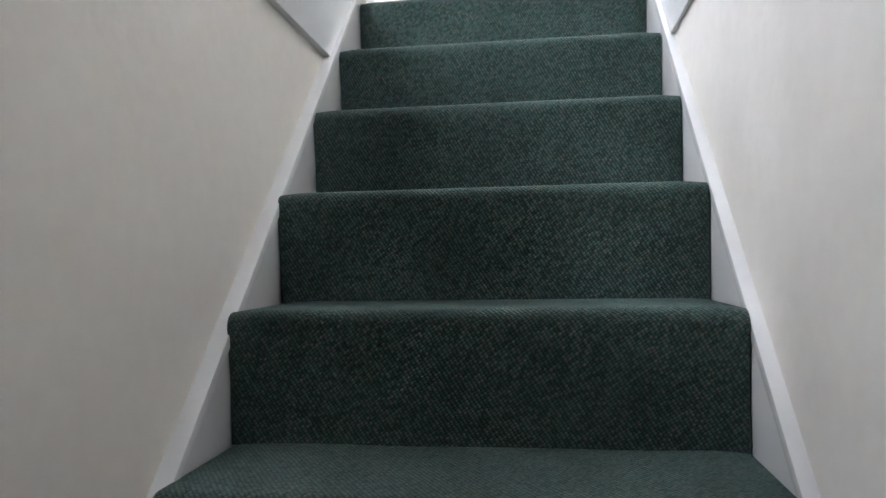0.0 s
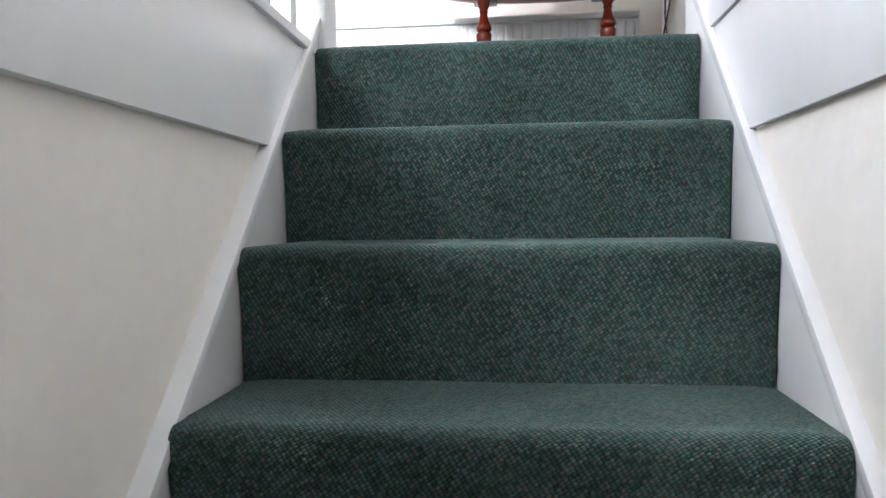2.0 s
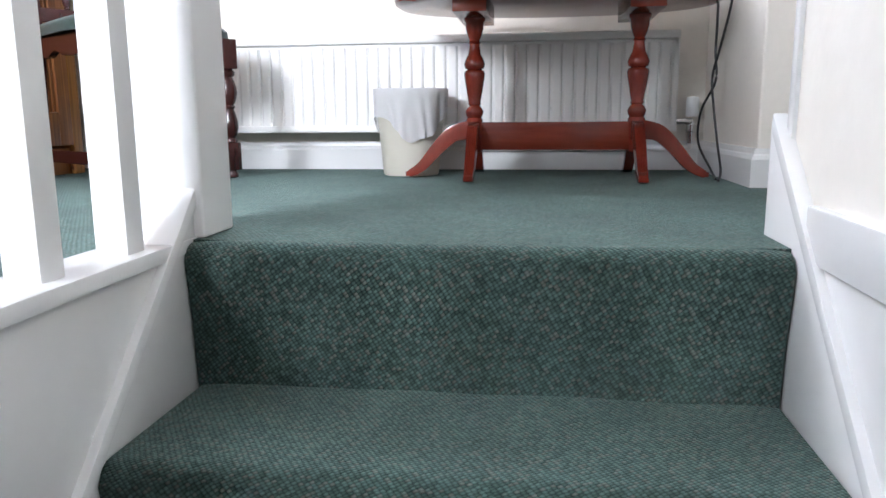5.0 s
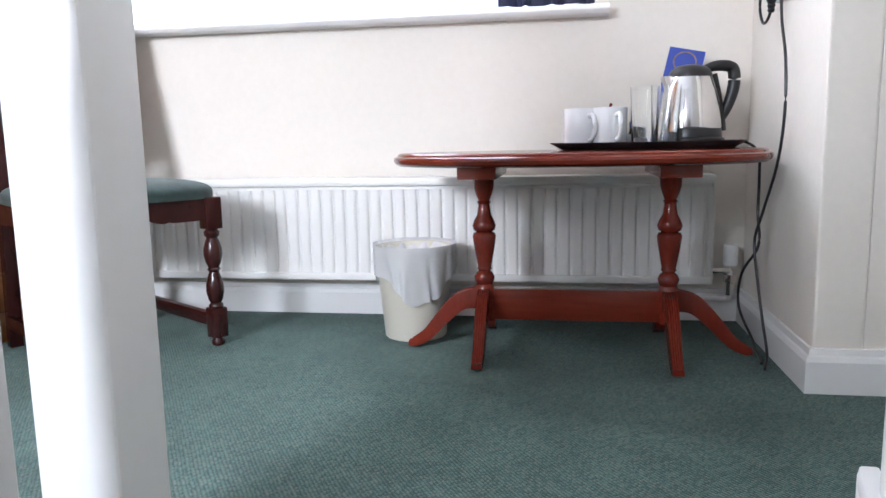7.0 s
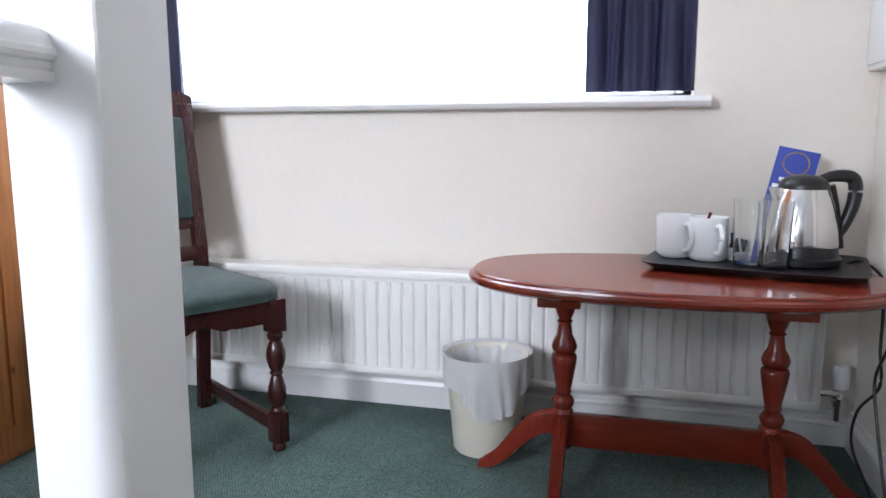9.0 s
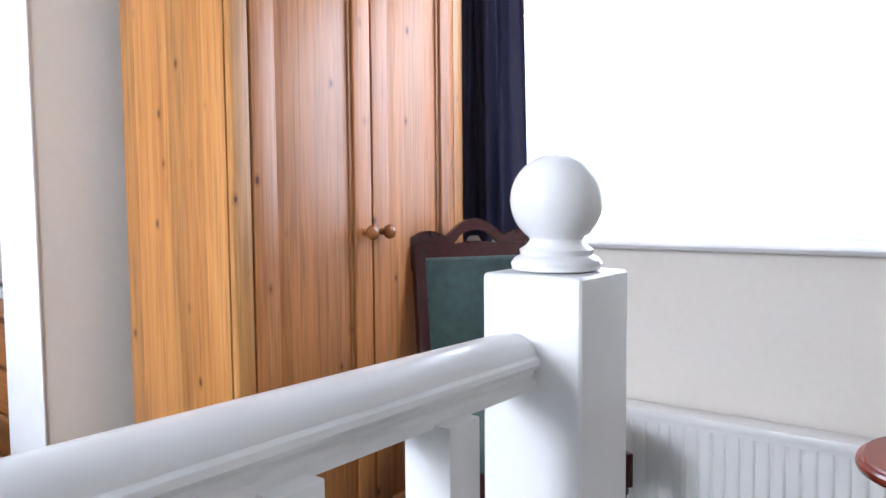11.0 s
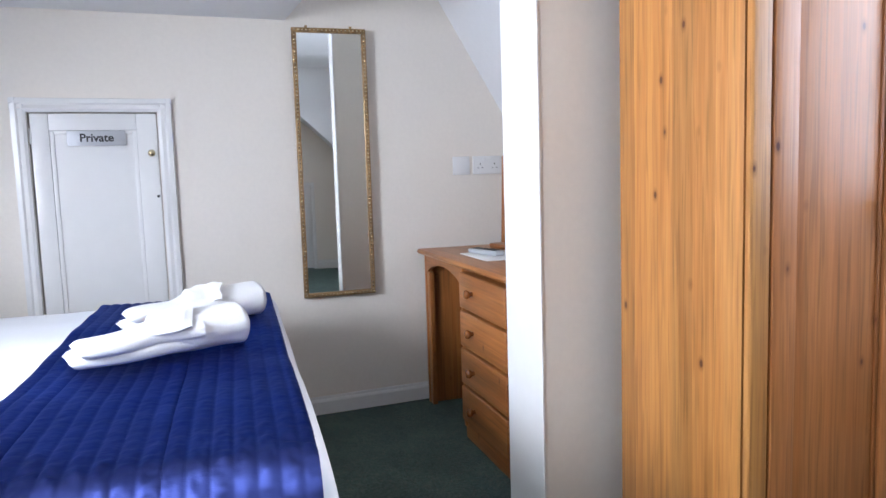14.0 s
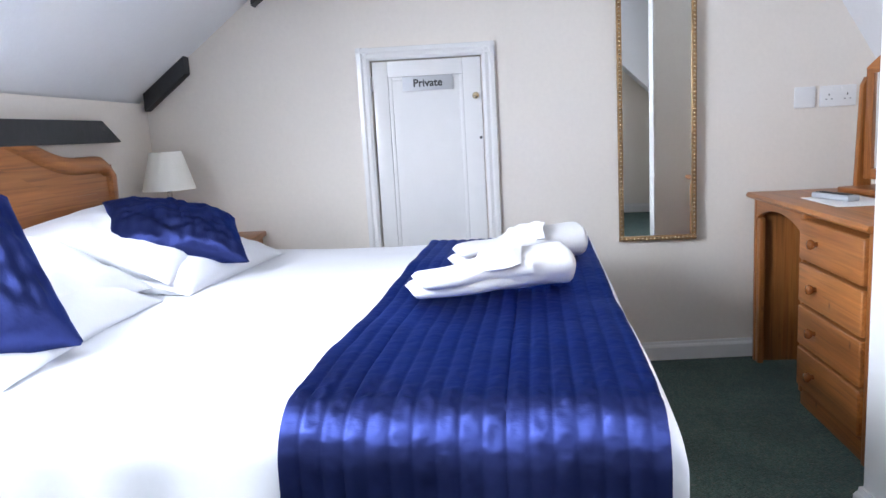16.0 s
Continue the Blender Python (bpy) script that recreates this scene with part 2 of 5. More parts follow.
BRASS = material("brass_knob_metal", (0.62, 0.52, 0.33), 0.25, 1.0, scale=60, vary=0.05)
GOLD = material("antique_gold", (0.30, 0.19, 0.085), 0.42, 0.7, scale=120, vary=0.45, coarse=30, bump=0.3, bump_scale=150)
GILT = material("bright_gilt", (0.74, 0.60, 0.40), 0.22, 0.9, scale=160, vary=0.3, coarse=40)
BINM = material("cream_plastic", (0.70, 0.66, 0.56), 0.4, scale=30, vary=0.02)
BAG = material("bin_bag_film", (0.85, 0.85, 0.86), 0.3, scale=20, vary=0.02, bump=0.3, bump_scale=30)
BAG.node_tree.nodes["Principled BSDF"].inputs["Transmission Weight"].default_value = 0.5
BAG.node_tree.nodes["Principled BSDF"].inputs["IOR"].default_value = 1.06
RADM = material("radiator_enamel", (0.80, 0.79, 0.76), 0.35, scale=20, vary=0.02)
PLASTIC = material("white_socket_plastic", (0.80, 0.80, 0.79), 0.35, scale=20, vary=0.01)
CHINA = material("white_china", (0.82, 0.83, 0.83), 0.12, scale=20, vary=0.01)
SHADE = material("cream_lamp_shade", (0.80, 0.78, 0.70), 0.85, scale=150, vary=0.03, bump=0.1, bump_scale=400)
PAPER = material("white_paper", (0.78, 0.78, 0.77), 0.7, scale=30, vary=0.02)
BLUEP = material("blue_card", (0.03, 0.06, 0.33), 0.4, scale=30, vary=0.06)
GREYP = material("grey_plastic", (0.42, 0.44, 0.46), 0.45, scale=30, vary=0.04)
SIGNM = material("silver_sign", (0.46, 0.47, 0.49), 0.4, 0.3, scale=50, vary=0.04)
PHOTO = material("brochure_picture", (0.22, 0.26, 0.42), 0.5, scale=25, vary=0.6, coarse=12)


def clear_material(name, color, rough=0.0):
    mt = bpy.data.materials.new(name)
    mt.use_nodes = True
    b = mt.node_tree.nodes["Principled BSDF"]
    b.inputs["Base Color"].default_value = (*color, 1)
    b.inputs["Roughness"].default_value, b.inputs["Transmission Weight"].default_value, b.inputs["IOR"].default_value = rough, 1.0, 1.45
    return mt


GLASS = clear_material("clear_glass", (0.97, 0.98, 0.98))
mirror_m = bpy.data.materials.new("silvered_mirror")
mirror_m.use_nodes = True
mirror_m.node_tree.nodes["Principled BSDF"].inputs["Base Color"].default_value = (0.86, 0.88, 0.87, 1)
mirror_m.node_tree.nodes["Principled BSDF"].inputs["Metallic"].default_value = 1
mirror_m.node_tree.nodes["Principled BSDF"].inputs["Roughness"].default_value = 0.015
# sheer net curtain: light passes
NET = bpy.data.materials.new("sheer_net")
NET.use_nodes = True
_nt = NET.node_tree
_nt.nodes.remove(_nt.nodes["Principled BSDF"])
_tl, _tp, _mx = _nt.nodes.new("ShaderNodeBsdfTranslucent"), _nt.nodes.new("ShaderNodeBsdfTransparent"), _nt.nodes.new("ShaderNodeMixShader")
_tl.inputs[0].default_value = (0.93, 0.94, 0.96, 1)
_mx.inputs[0].default_value = 0.55
_nt.links.new(_tp.outputs[0], _mx.inputs[1]), _nt.links.new(_tl.outputs[0], _mx.inputs[2])
_nt.links.new(_mx.outputs[0], _nt.nodes["Material Output"].inputs[0])
OUT = bpy.data.materials.new("overcast_distance")
OUT.use_nodes = True
_ob = OUT.node_tree.nodes["Principled BSDF"]
_ob.inputs["Emission Color"].default_value, _ob.inputs["Emission Strength"].default_value = (0.92, 0.96, 1.0, 1), 1.5


# ---- mesh helpers ----
def mesh_of(name, bm, mat, smooth=None):
    bmesh.ops.recalc_face_normals(bm, faces=bm.faces)
    me = bpy.data.meshes.new(name)
    bm.to_mesh(me)
    bm.free()
    me.materials.append(mat)
    if smooth is not None:
        for p in me.polygons:
            p.use_smooth = True
        me.set_sharp_from_angle(angle=radians(smooth))
    return me


def part(name, bm, mat, parent, label="", smooth=35):
    ob = new(name, mesh_of(name, bm, mat, smooth))
    ob.parent = parent
    return tagged(ob, label)


def thing(name, m, label, category, group=""):
    ob = new(name)
    ob.matrix_world = m
    ob.empty_display_size = 0.05
    return tagged(ob, label, category, group)


def single(name, bm, mat, m, label, category, group="", kind="", smooth=35):
    ob = new(name, mesh_of(name, bm, mat, smooth))
    ob.matrix_world = m
    return tagged(ob, label, category, group, kind)


def struct(name, bm, mat, label, smooth=30):
    ob = new(name, mesh_of(name, bm, mat, smooth))
    return tagged(ob, label, "", "", "structure")


def box(lo, hi, bevel=0.0, bm=None, segs=2):
    b = bmesh.new()
    r = bmesh.ops.create_cube(b, size=1)
    for v in r["verts"]:
        v.co = Vector([lo[i] + (v.co[i] + 0.5) * (hi[i] - lo[i]) for i in range(3)])
    if bevel:
        bmesh.ops.bevel(b, geom=list(b.edges), offset=bevel, segments=segs, profile=0.6, affect="EDGES")
    return joined(bm, b)


def joined(bm, b):
    if bm is None:
        return b
    me = bpy.data.meshes.new("tmp")
    b.to_mesh(me)
    b.free()
    bm.from_mesh(me)
    bpy.data.meshes.remove(me)
    return bm


def lathe(profile, segs=20, bm=None, center=(0, 0, 0)):
    """A turned shape round z from (radius, z) pairs."""
    b = bmesh.new()
    rings = []
    for r, z in profile:
        rings.append([b.verts.new((center[0] + r * math.cos(a), center[1] + r * math.sin(a), center[2] + z)) for a in (2 * math.pi * i / segs for i in range(segs))])
    for p, q in zip(rings, rings[1:]):
        for i in range(segs):
            b.faces.new((p[i], p[(i + 1) % segs], q[(i + 1) % segs], q[i]))
    b.faces.new(rings[0][::-1]), b.faces.new(rings[-1])
    return joined(bm, b)


def prism(outline, axis, lo, hi, bevel=0.0, bm=None):
    """A flat outline of (a, b) pairs pushed along an axis from lo to hi. axis x: (y, z); y: (x, z); z: (x, y)."""
    b = bmesh.new()
    put = {"x": lambda p, d: (d, p[0], p[1]), "y": lambda p, d: (p[0], d, p[1]), "z": lambda p, d: (p[0], p[1], d)}[axis]
    one, two = [b.verts.new(put(p, lo)) for p in outline], [b.verts.new(put(p, hi)) for p in outline]
    n = len(outline)
    b.faces.new(one), b.faces.new(two[::-1])
    for i in range(n):
        b.faces.new((one[i], two[i], two[(i + 1) % n], one[(i + 1) % n]))
    if bevel:
        bmesh.ops.bevel(b, geom=[e for e in b.edges], offset=bevel, segments=2, profile=0.6, affect="EDGES")
    return joined(bm, b)


def tube(points, r, segs=8, bm=None, radii=None):
    b = bmesh.new()
    pts = [Vector(p) for p in points]
    rings = []
    for i, p in enumerate(pts):
        d = (pts[min(i + 1, len(pts) - 1)] - pts[max(i - 1, 0)]).normalized()
        q = d.to_track_quat("Z", "Y")
        rr = radii[i] if radii else r
        rings.append([b.verts.new(p + q @ Vector((rr * math.cos(a), rr * math.sin(a), 0))) for a in (2 * math.pi * k / segs for k in range(segs))])
    for p, q in zip(rings, rings[1:]):
        for i in range(segs):
            b.faces.new((p[i], p[(i + 1) % segs], q[(i + 1) % segs], q[i]))
    b.faces.new(rings[0][::-1]), b.faces.new(rings[-1])
    return joined(bm, b)


def curve3(points, n=8):
    """A smooth line through points."""
    p = [Vector(q) for q in points]
    out = []
    for i in range(len(p) - 1):
        a, b, c, d = p[max(i - 1, 0)], p[i], p[i + 1], p[min(i + 2, len(p) - 1)]
        for k in range(n):
            t = k / n
            out.append(0.5 * (2 * b + (c - a) * t + (2 * a - 5 * b + 4 * c - d) * t * t + (3 * b - a - 3 * c + d) * t ** 3))
    return out + [p[-1]]


def sheet(nu, nv, f, thick=0.0, bm=None):
    """A surface f(u, v), u and v from 0 to 1, with thickness along its normal."""
    b = bmesh.new()
    g = [[b.verts.new(f(i / nu, j / nv)) for j in range(nv + 1)] for i in range(nu + 1)]
    for i in range(nu):
        for j in range(nv):
            b.faces.new((g[i][j], g[i + 1][j], g[i + 1][j + 1], g[i][j + 1]))
    if thick:
        bmesh.ops.recalc_face_normals(b, faces=b.faces)
        bmesh.ops.solidify(b, geom=list(b.faces), thickness=thick)
    return joined(bm, b)


# ---- structure ----
G, R = 0.25, 0.215          # going and rise of the stairs
XL, XR = -0.368, 0.472      # carpeted width of the stairs
YW, XA = 1.54, 0.665        # window wall, cheek of the dormer
XW, YD, YK = -3.414, 1.02, -1.97   # wall with the small door, wall behind the desk, knee wall behind the bed
CEILZ = 2.15
YB = -5.2                   # wall behind the foot of the stairs


def slope_bed(y):
    return 1.588 + 0.78 * (y + 1.506)


def slope_desk(y):
    return 1.433 - 1.617 * (y - 0.872)


# floor with the stairwell left open
bm = box((XW - 0.1, YK - 0.1, -0.24), (-0.41, YW + 0.1, 0))
box((-0.41, 0.03, -0.24), (1.75, YW + 0.1, 0), bm=bm)
struct("floor", bm, CARPET, "dark green flecked loop-pile carpet over the room", None)
# window wall round the opening
WX0, WX1, WZ0, WZ1 = -1.52, 0.235, 0.90, 1.95
bm = box((-2.08, YW, 0), (WX0, YW + 0.28, CEILZ))
box((WX1, YW, 0), (XA + 0.1, YW + 0.28, CEILZ), bm=bm)
box((WX0, YW, 0), (WX1, YW + 0.28, WZ0), bm=bm)
box((WX0, YW, WZ1), (WX1, YW + 0.28, CEILZ), bm=bm)
struct("wall_window", bm, WALL, "magnolia painted plaster wall below the wide window", None)
# dormer cheek and the wall that returns from it
bm = box((XA, 0.915, 0), (XA + 0.1, YW, CEILZ), 0.006)
struct("wall_cheek", bm, WALL, "magnolia painted plaster wall beside the oval table", None)
struct("wall_return", box((XA + 0.1, 0.915, 0), (1.60, 1.02, CEILZ)), WALL, "magnolia painted plaster wall returning past the corner", None)
bm = box((1.60, -0.1, 0), (1.70, 0.04, CEILZ))
box((1.60, 0.37, 0), (1.70, 1.02, CEILZ), bm=bm)
box((1.60, 0.04, 0.92), (1.70, 0.37, CEILZ), bm=bm)
struct("wall_passage", bm, WALL, "plain painted wall closing the passage", None)
# stair side walls
struct("wall_stairs_right", box((0.492, YB, -2.9), (0.62, 0.112, CEILZ)), WALLB, "rough magnolia plaster wall beside the stairs", None)
struct("wall_passage_side", box((0.62, -0.1, 0), (1.60, 0.0, CEILZ)), WALL, "plain painted wall of the passage", None)
struct("wall_stairs_left", prism([(-0.50, YB), (-0.256, YB), (-0.392, 0.03), (-0.50, 0.03)], "z", -2.9, -0.25), WALLB, "magnolia plaster wall under the landing", None)
struct("wall_stairs_back", box((-3.5, YB - 0.1, -2.9), (0.62, YB, CEILZ)), WALLB, "plain painted wall behind the foot of the stairs", None)
struct("floor_lower", box((-0.5, YB, -3.0), (0.62, -2.0, -2.58)), CARPET, "green carpet at the foot of the stairs", None)
struct("wall_lower_front", box((-0.5, 0.03, -2.9), (0.62, 0.1, -0.25)), WALLB, "plain wall under the landing", None)
# wall with the small door (opening goes through)
DY0, DY1, DZ1 = -1.035, -0.583, 1.322
bm = box((XW - 0.12, YB, -0.2), (XW, DY0, CEILZ))
box((XW - 0.12, DY1, -0.2), (XW, YD + 0.1, CEILZ), bm=bm)
box((XW - 0.12, DY0, DZ1), (XW, DY1, CEILZ), bm=bm)
struct("wall_door", bm, WALL, "magnolia painted plaster wall with a low white door", None)
struct("wall_cupboard", box((XW - 0.6, DY0 - 0.1, 0), (XW - 0.55, DY1 + 0.1, 1.5)), WALL, "plain back of the low cupboard", None)
struct("wall_desk", box((XW, YD, 0), (-2.08, YD + 0.1, 1.3)), WALL, "magnolia painted low wall behind the desk", None)
bm = box((XW, YK - 0.1, 0), (-1.86, YK, 1.2))
box((-0.90, YK - 0.1, 0), (-0.41, YK, 1.2), bm=bm)
box((-1.86, YK - 0.1, 0), (-0.90, YK, 0.96), bm=bm)
box((-1.86, YK - 0.1, 1.78), (-0.90, YK, 1.86), bm=bm)
bm = joined(bm, prism([(YK, 1.226), (YK, 1.95), (-1.155, 1.95), (-1.155, 1.862)], "x", -1.94, -1.86))
bm = joined(bm, prism([(YK, 1.226), (YK, 1.95), (-1.155, 1.95), (-1.155, 1.862)], "x", -0.90, -0.82))
struct("wall_knee", bm, WALL, "white painted low knee wall behind the bed", None)
struct("wall_knee_side", box((-0.41, YB, -0.25), (-0.36, YK, 1.2)), WALL, "plain side of the eaves", None)
# stub wall between window and desk, rounded corners
struct("wall_stub", box((-2.08, 0.274, 0), (-1.891, YW, CEILZ), 0.008), WALL, "magnolia plaster stub wall with a white painted end", None)
struct("trim_stub_end", box((-2.083, 0.268, 0.0), (-1.888, 0.274, CEILZ), 0.002), GLOSS, "white painted end of the stub wall", None)
# ceilings
bm = box((XW - 0.1, -0.75, CEILZ), (1.85, YW + 0.3, CEILZ + 0.1))
struct("ceiling", bm, CEIL, "white painted flat ceiling", None)


def slab(x0, x1, pts, t=0.1):
    return prism([(y, z) for y, z in pts] + [(y, z + t) for y, z in pts[::-1]], "x", x0, x1)


yt = -1.506 + (CEILZ - 1.588) / 0.78
# second dormer beside the head of the bed
RX0, RX1, RZ0, RZ1 = -1.86, -0.90, 0.96, 1.78
yd = -1.506 + (1.86 - 1.588) / 0.78
bm = slab(XW - 0.1, RX0, [(-2.5, slope_bed(-2.5)), (yt, CEILZ)])
bm = joined(bm, slab(RX1, 0.62, [(-2.5, slope_bed(-2.5)), (yt, CEILZ)]))
bm = joined(bm, slab(RX0, RX1, [(yd, 1.86), (yt, CEILZ)]))
bm = joined(bm, box((RX0, YK - 0.3, 1.86), (RX1, yd, 1.95)))
bm = joined(bm, box((-0.41, YB, CEILZ - 0.5), (0.62, -2.4, CEILZ + 0.1)))
struct("ceiling_slope", bm, CEIL, "white painted sloping ceiling over the bed", None)
bm = slab(XW - 0.1, -2.08, [(0.872 - (CEILZ - 1.433) / 1.617, CEILZ), (YD + 0.1, slope_desk(YD + 0.1))])
struct("ceiling_slope_desk", bm, CEIL, "white painted steep slope over the desk", None)
struct("ceiling_slope_passage", prism([(-0.1, 2.01), (0.915, 1.04), (0.915, CEILZ), (-0.1, CEILZ)], "x", 1.25, 1.60), CEIL, "white painted slope over the passage", None)
struct("ceiling_soffit", box((XW, -1.38, 1.70), (-2.55, -0.06, 1.76)), CEIL, "white painted soffit above the low door", None)
# backdrop of bright cloud outside
b = bmesh.new()
bmesh.ops.create_grid(b, x_segments=1, y_segments=1, size=0.5, matrix=Matrix.Translation((-0.6, 6.0, 2.0)) @ Matrix.Rotation(radians(90), 4, "X") @ Matrix.Diagonal((14, 9, 1, 1)))
tagged(new("backdrop", mesh_of("backdrop", b, OUT)), "bright overcast sky beyond the window", "", "", "structure")


def baseboard(name, pts, h=0.075, t=0.016):
    """A skirting board along a line of (x, y) points, the room to its left."""
    b = bmesh.new()
    prof = [(0, 0), (t, 0), (t, h * 0.72), (t * 0.75, h * 0.82), (t * 0.55, h * 0.86), (t * 0.4, h), (0, h)]
    rows = []
    n = len(pts)
    for i, p in enumerate(pts):
        d0 = (Vector(pts[i]) - Vector(pts[i - 1])).normalized() if i else None
        d1 = (Vector(pts[i + 1]) - Vector(pts[i])).normalized() if i < n - 1 else None
        ns = [Vector((-d.y, d.x)) for d in (d0, d1) if d is not None]
        nn = ns[0] if len(ns) == 1 else (ns[0] + ns[1]) / (1 + ns[0].dot(ns[1]))
        rows.append([b.verts.new((p[0] + nn.x * a, p[1] + nn.y * a, z)) for a, z in prof])
    for p, q in zip(rows, rows[1:]):
        for k in range(len(prof)):
            b.faces.new((p[k], p[(k + 1) % len(prof)], q[(k + 1) % len(prof)], q[k]))
    b.faces.new(rows[0]), b.faces.new(rows[-1][::-1])
    struct(name, b, GLOSS, "white gloss moulded skirting board", None)


baseboard("baseboard_passage", [(1.60, 0.41), (1.60, 0.915)], 0.095)
baseboard("baseboard", [(1.60, 0.915), (XA, 0.915), (XA, YW), (-1.36, YW)], 0.095)
baseboard("baseboard_door_wall", [(XW, 0.60), (XW, -0.53)], 0.078)
baseboard("baseboard_door_wall_left", [(XW, -1.09), (XW, YK)], 0.078)
baseboard("baseboard_stub", [(-1.888, 0.44), (-1.888, 0.268), (-2.083, 0.268), (-2.083, 1.0)], 0.09)

# ---- stairs ----
stairs = thing("staircase", pose(0, 0, 0), "straight staircase with green carpet between white strings", "stairs")
for k in range(12):
    y, z = -k * G, -k * R
    yb = 0.03 if k == 0 else y + G + 0.022
    out = [(yb, z)]
    r = 0.024
    for a in range(0, 91, 15):
        out.append((y + r - r * math.sin(radians(a)), z - r + r * math.cos(radians(a))))
    out += [(y + 0.003, z - 0.05), (y + 0.012, z - 0.12), (y + 0.016, z - R - 0.004), (yb, z - R - 0.004)]

    def surf(u, v, out=out, k=k):
        # width with a slightly uneven carpet
        i = v * (len(out) - 1)
        j = min(int(i), len(out) - 2)
        f = i - j
        yy, zz = out[j][0] * (1 - f) + out[j + 1][0] * f, out[j][1] * (1 - f) + out[j + 1][1] * f
        w = noise.noise(Vector((u * 5, k * 7.1, v * 2.5)))
        edge = min(u, 1 - u)
        sag = -0.004 * (1 - min(1, edge / 0.08)) ** 2
        xl = XL + 0.0065 * k + 0.003
        return (xl + u * (XR - xl - 0.003), yy + w * 0.011 * min(1, max(0, (v - 0.55) / 0.2)) * (v < 0.93), zz + sag * (v < 0.75))

    b = sheet(44, len(out) - 1, surf)
    for e in (0, 1):
        b.faces.new([b.verts.new(surf(e, j / (len(out) - 1))) for j in range(len(out))][:: 1 if e else -1])
    bmesh.ops.remove_doubles(b, verts=b.verts, dist=0.0001)
    part("step", b, CARPET, stairs, "green carpeted step" if k == 0 else "", 40)


def string(x0, x1, slope, off, ytop, yend, cap_in, cap_out, name_label):
    """A stair string: a board that follows the stairs, with a moulded cap."""
    yl = -2.75
    out = [(yl, slope * yl + off), (ytop, slope * ytop + off), (yend, slope * ytop + off - 0.005), (yend, -0.03), (0.02, -0.26), (yl, slope * yl + off - 0.5)]
    def lean_in(b):
        for v in b.verts:
            if x0 < 0 and v.co.x > -0.39 and v.co.y < 0:
                v.co.x -= 0.026 * v.co.y
        return b
    ob = part("string", lean_in(prism(out, "x", x0, x1, 0.003)), GLOSS, stairs, name_label)
    cp = [(yl, slope * yl + off - 0.02), (ytop, slope * ytop + off - 0.02), (ytop, slope * ytop + off + 0.008), (yl, slope * yl + off + 0.008)]
    part("cap", lean_in(prism(cp, "x", cap_in, cap_out, 0.004)), GLOSS, ob)


string(-0.405, XL, 0.935, 0.027, 0.045, 0.052, -0.405, XL + 0.006, "white gloss painted stair string")
string(XR, 0.493, 0.930, 0.033, 0.148, 0.156, XR - 0.002, 0.493, "white gloss painted stair string")

# apron boards round the stairwell
def lean_left(b):
    """The stairwell narrows a little towards its foot."""
    for v in b.verts:
        if v.co.x > -0.39 and v.co.y < 0:
            v.co.x -= 0.026 * v.co.y
    return b


ap = struct("trim_apron_left", lean_left(prism([(-2.2, -0.266), (-0.02, -0.250), (-0.02, -0.012), (-2.2, -0.012)], "x", -0.405, -0.374, 0.002)), GLOSS, "white painted apron board under the balusters")
struct("trim_nosing_left", lean_left(box((-0.455, -2.2, -0.018), (-0.365, 0.052, 0.003), 0.003)), GLOSS, "white painted base rail of the balustrade")
struct("trim_apron_right", prism([(-2.6, -0.25), (-0.05, -0.243), (-0.05, -0.010), (-2.6, -0.03)], "x", 0.482, 0.493, 0.002), GLOSS, "white painted apron board beside the stairs")
struct("trim_skirting_right", prism([(-2.6, -0.03), (0.0, -0.008), (0.0, 0.062), (-2.6, 0.04)], "x", 0.476, 0.493, 0.005), GLOSS, "white painted moulded skirting above the apron")
struct("trim_wall_end", box((0.485, 0.108, 0.0), (0.626, 0.130, CEILZ), 0.004), GLOSS, "white painted lining at the end of the stair wall")

# ---- balustrade ----
bal = thing("balustrade", pose(-0.4045, 0.0945, 0), "white gloss balustrade with a ball-topped newel post", "balustrade")
post = part("newel_post", box((-0.0525, -0.0525, 0), (0.0525, 0.0525, 0.958), 0.006, segs=3), GLOSS, bal, "square white newel post")
fin = lathe([(0.034, 0.958), (0.043, 0.960), (0.0445, 0.966), (0.041, 0.971), (0.035, 0.974), (0.036, 0.979), (0.030, 0.983), (0.026, 0.988)] + [(0.0450 * math.sin(radians(a)), 1.027 - 0.0450 * math.cos(radians(a))) for a in range(36, 180, 9)] + [(0.003, 1.072)], 32)
part("ball_finial", fin, GLOSS, post, "round white ball finial", 60)
RISE = -0.015               # the rail climbs a little away from the newel
hr = [(0.027 * math.cos(radians(a)), 0.884 + 0.019 * math.sin(radians(a))) for a in range(0, 181, 15)]
hr += [(-0.030, 0.881), (-0.031, 0.876), (-0.029, 0.872), (-0.024, 0.870), (-0.023, 0.865), (-0.027, 0.862), (-0.027, 0.853), (0.027, 0.853), (0.027, 0.862), (0.023, 0.865), (0.024, 0.870), (0.029, 0.872), (0.031, 0.876), (0.030, 0.881)]
rail = prism(hr, "y", -2.35, -0.051)
for v in rail.verts:
    v.co.z += RISE * (v.co.y + 0.051)
    v.co.x -= 0.019
part("handrail", rail, GLOSS, bal, "moulded white handrail", 30)
for k in range(13):
    y = -0.1885 - 0.1665 * k
    part("baluster", box((-0.0215, y - 0.020, 0.0), (0.023, y + 0.020, 0.856 + RISE * (y + 0.03)), 0.002), GLOSS, bal)

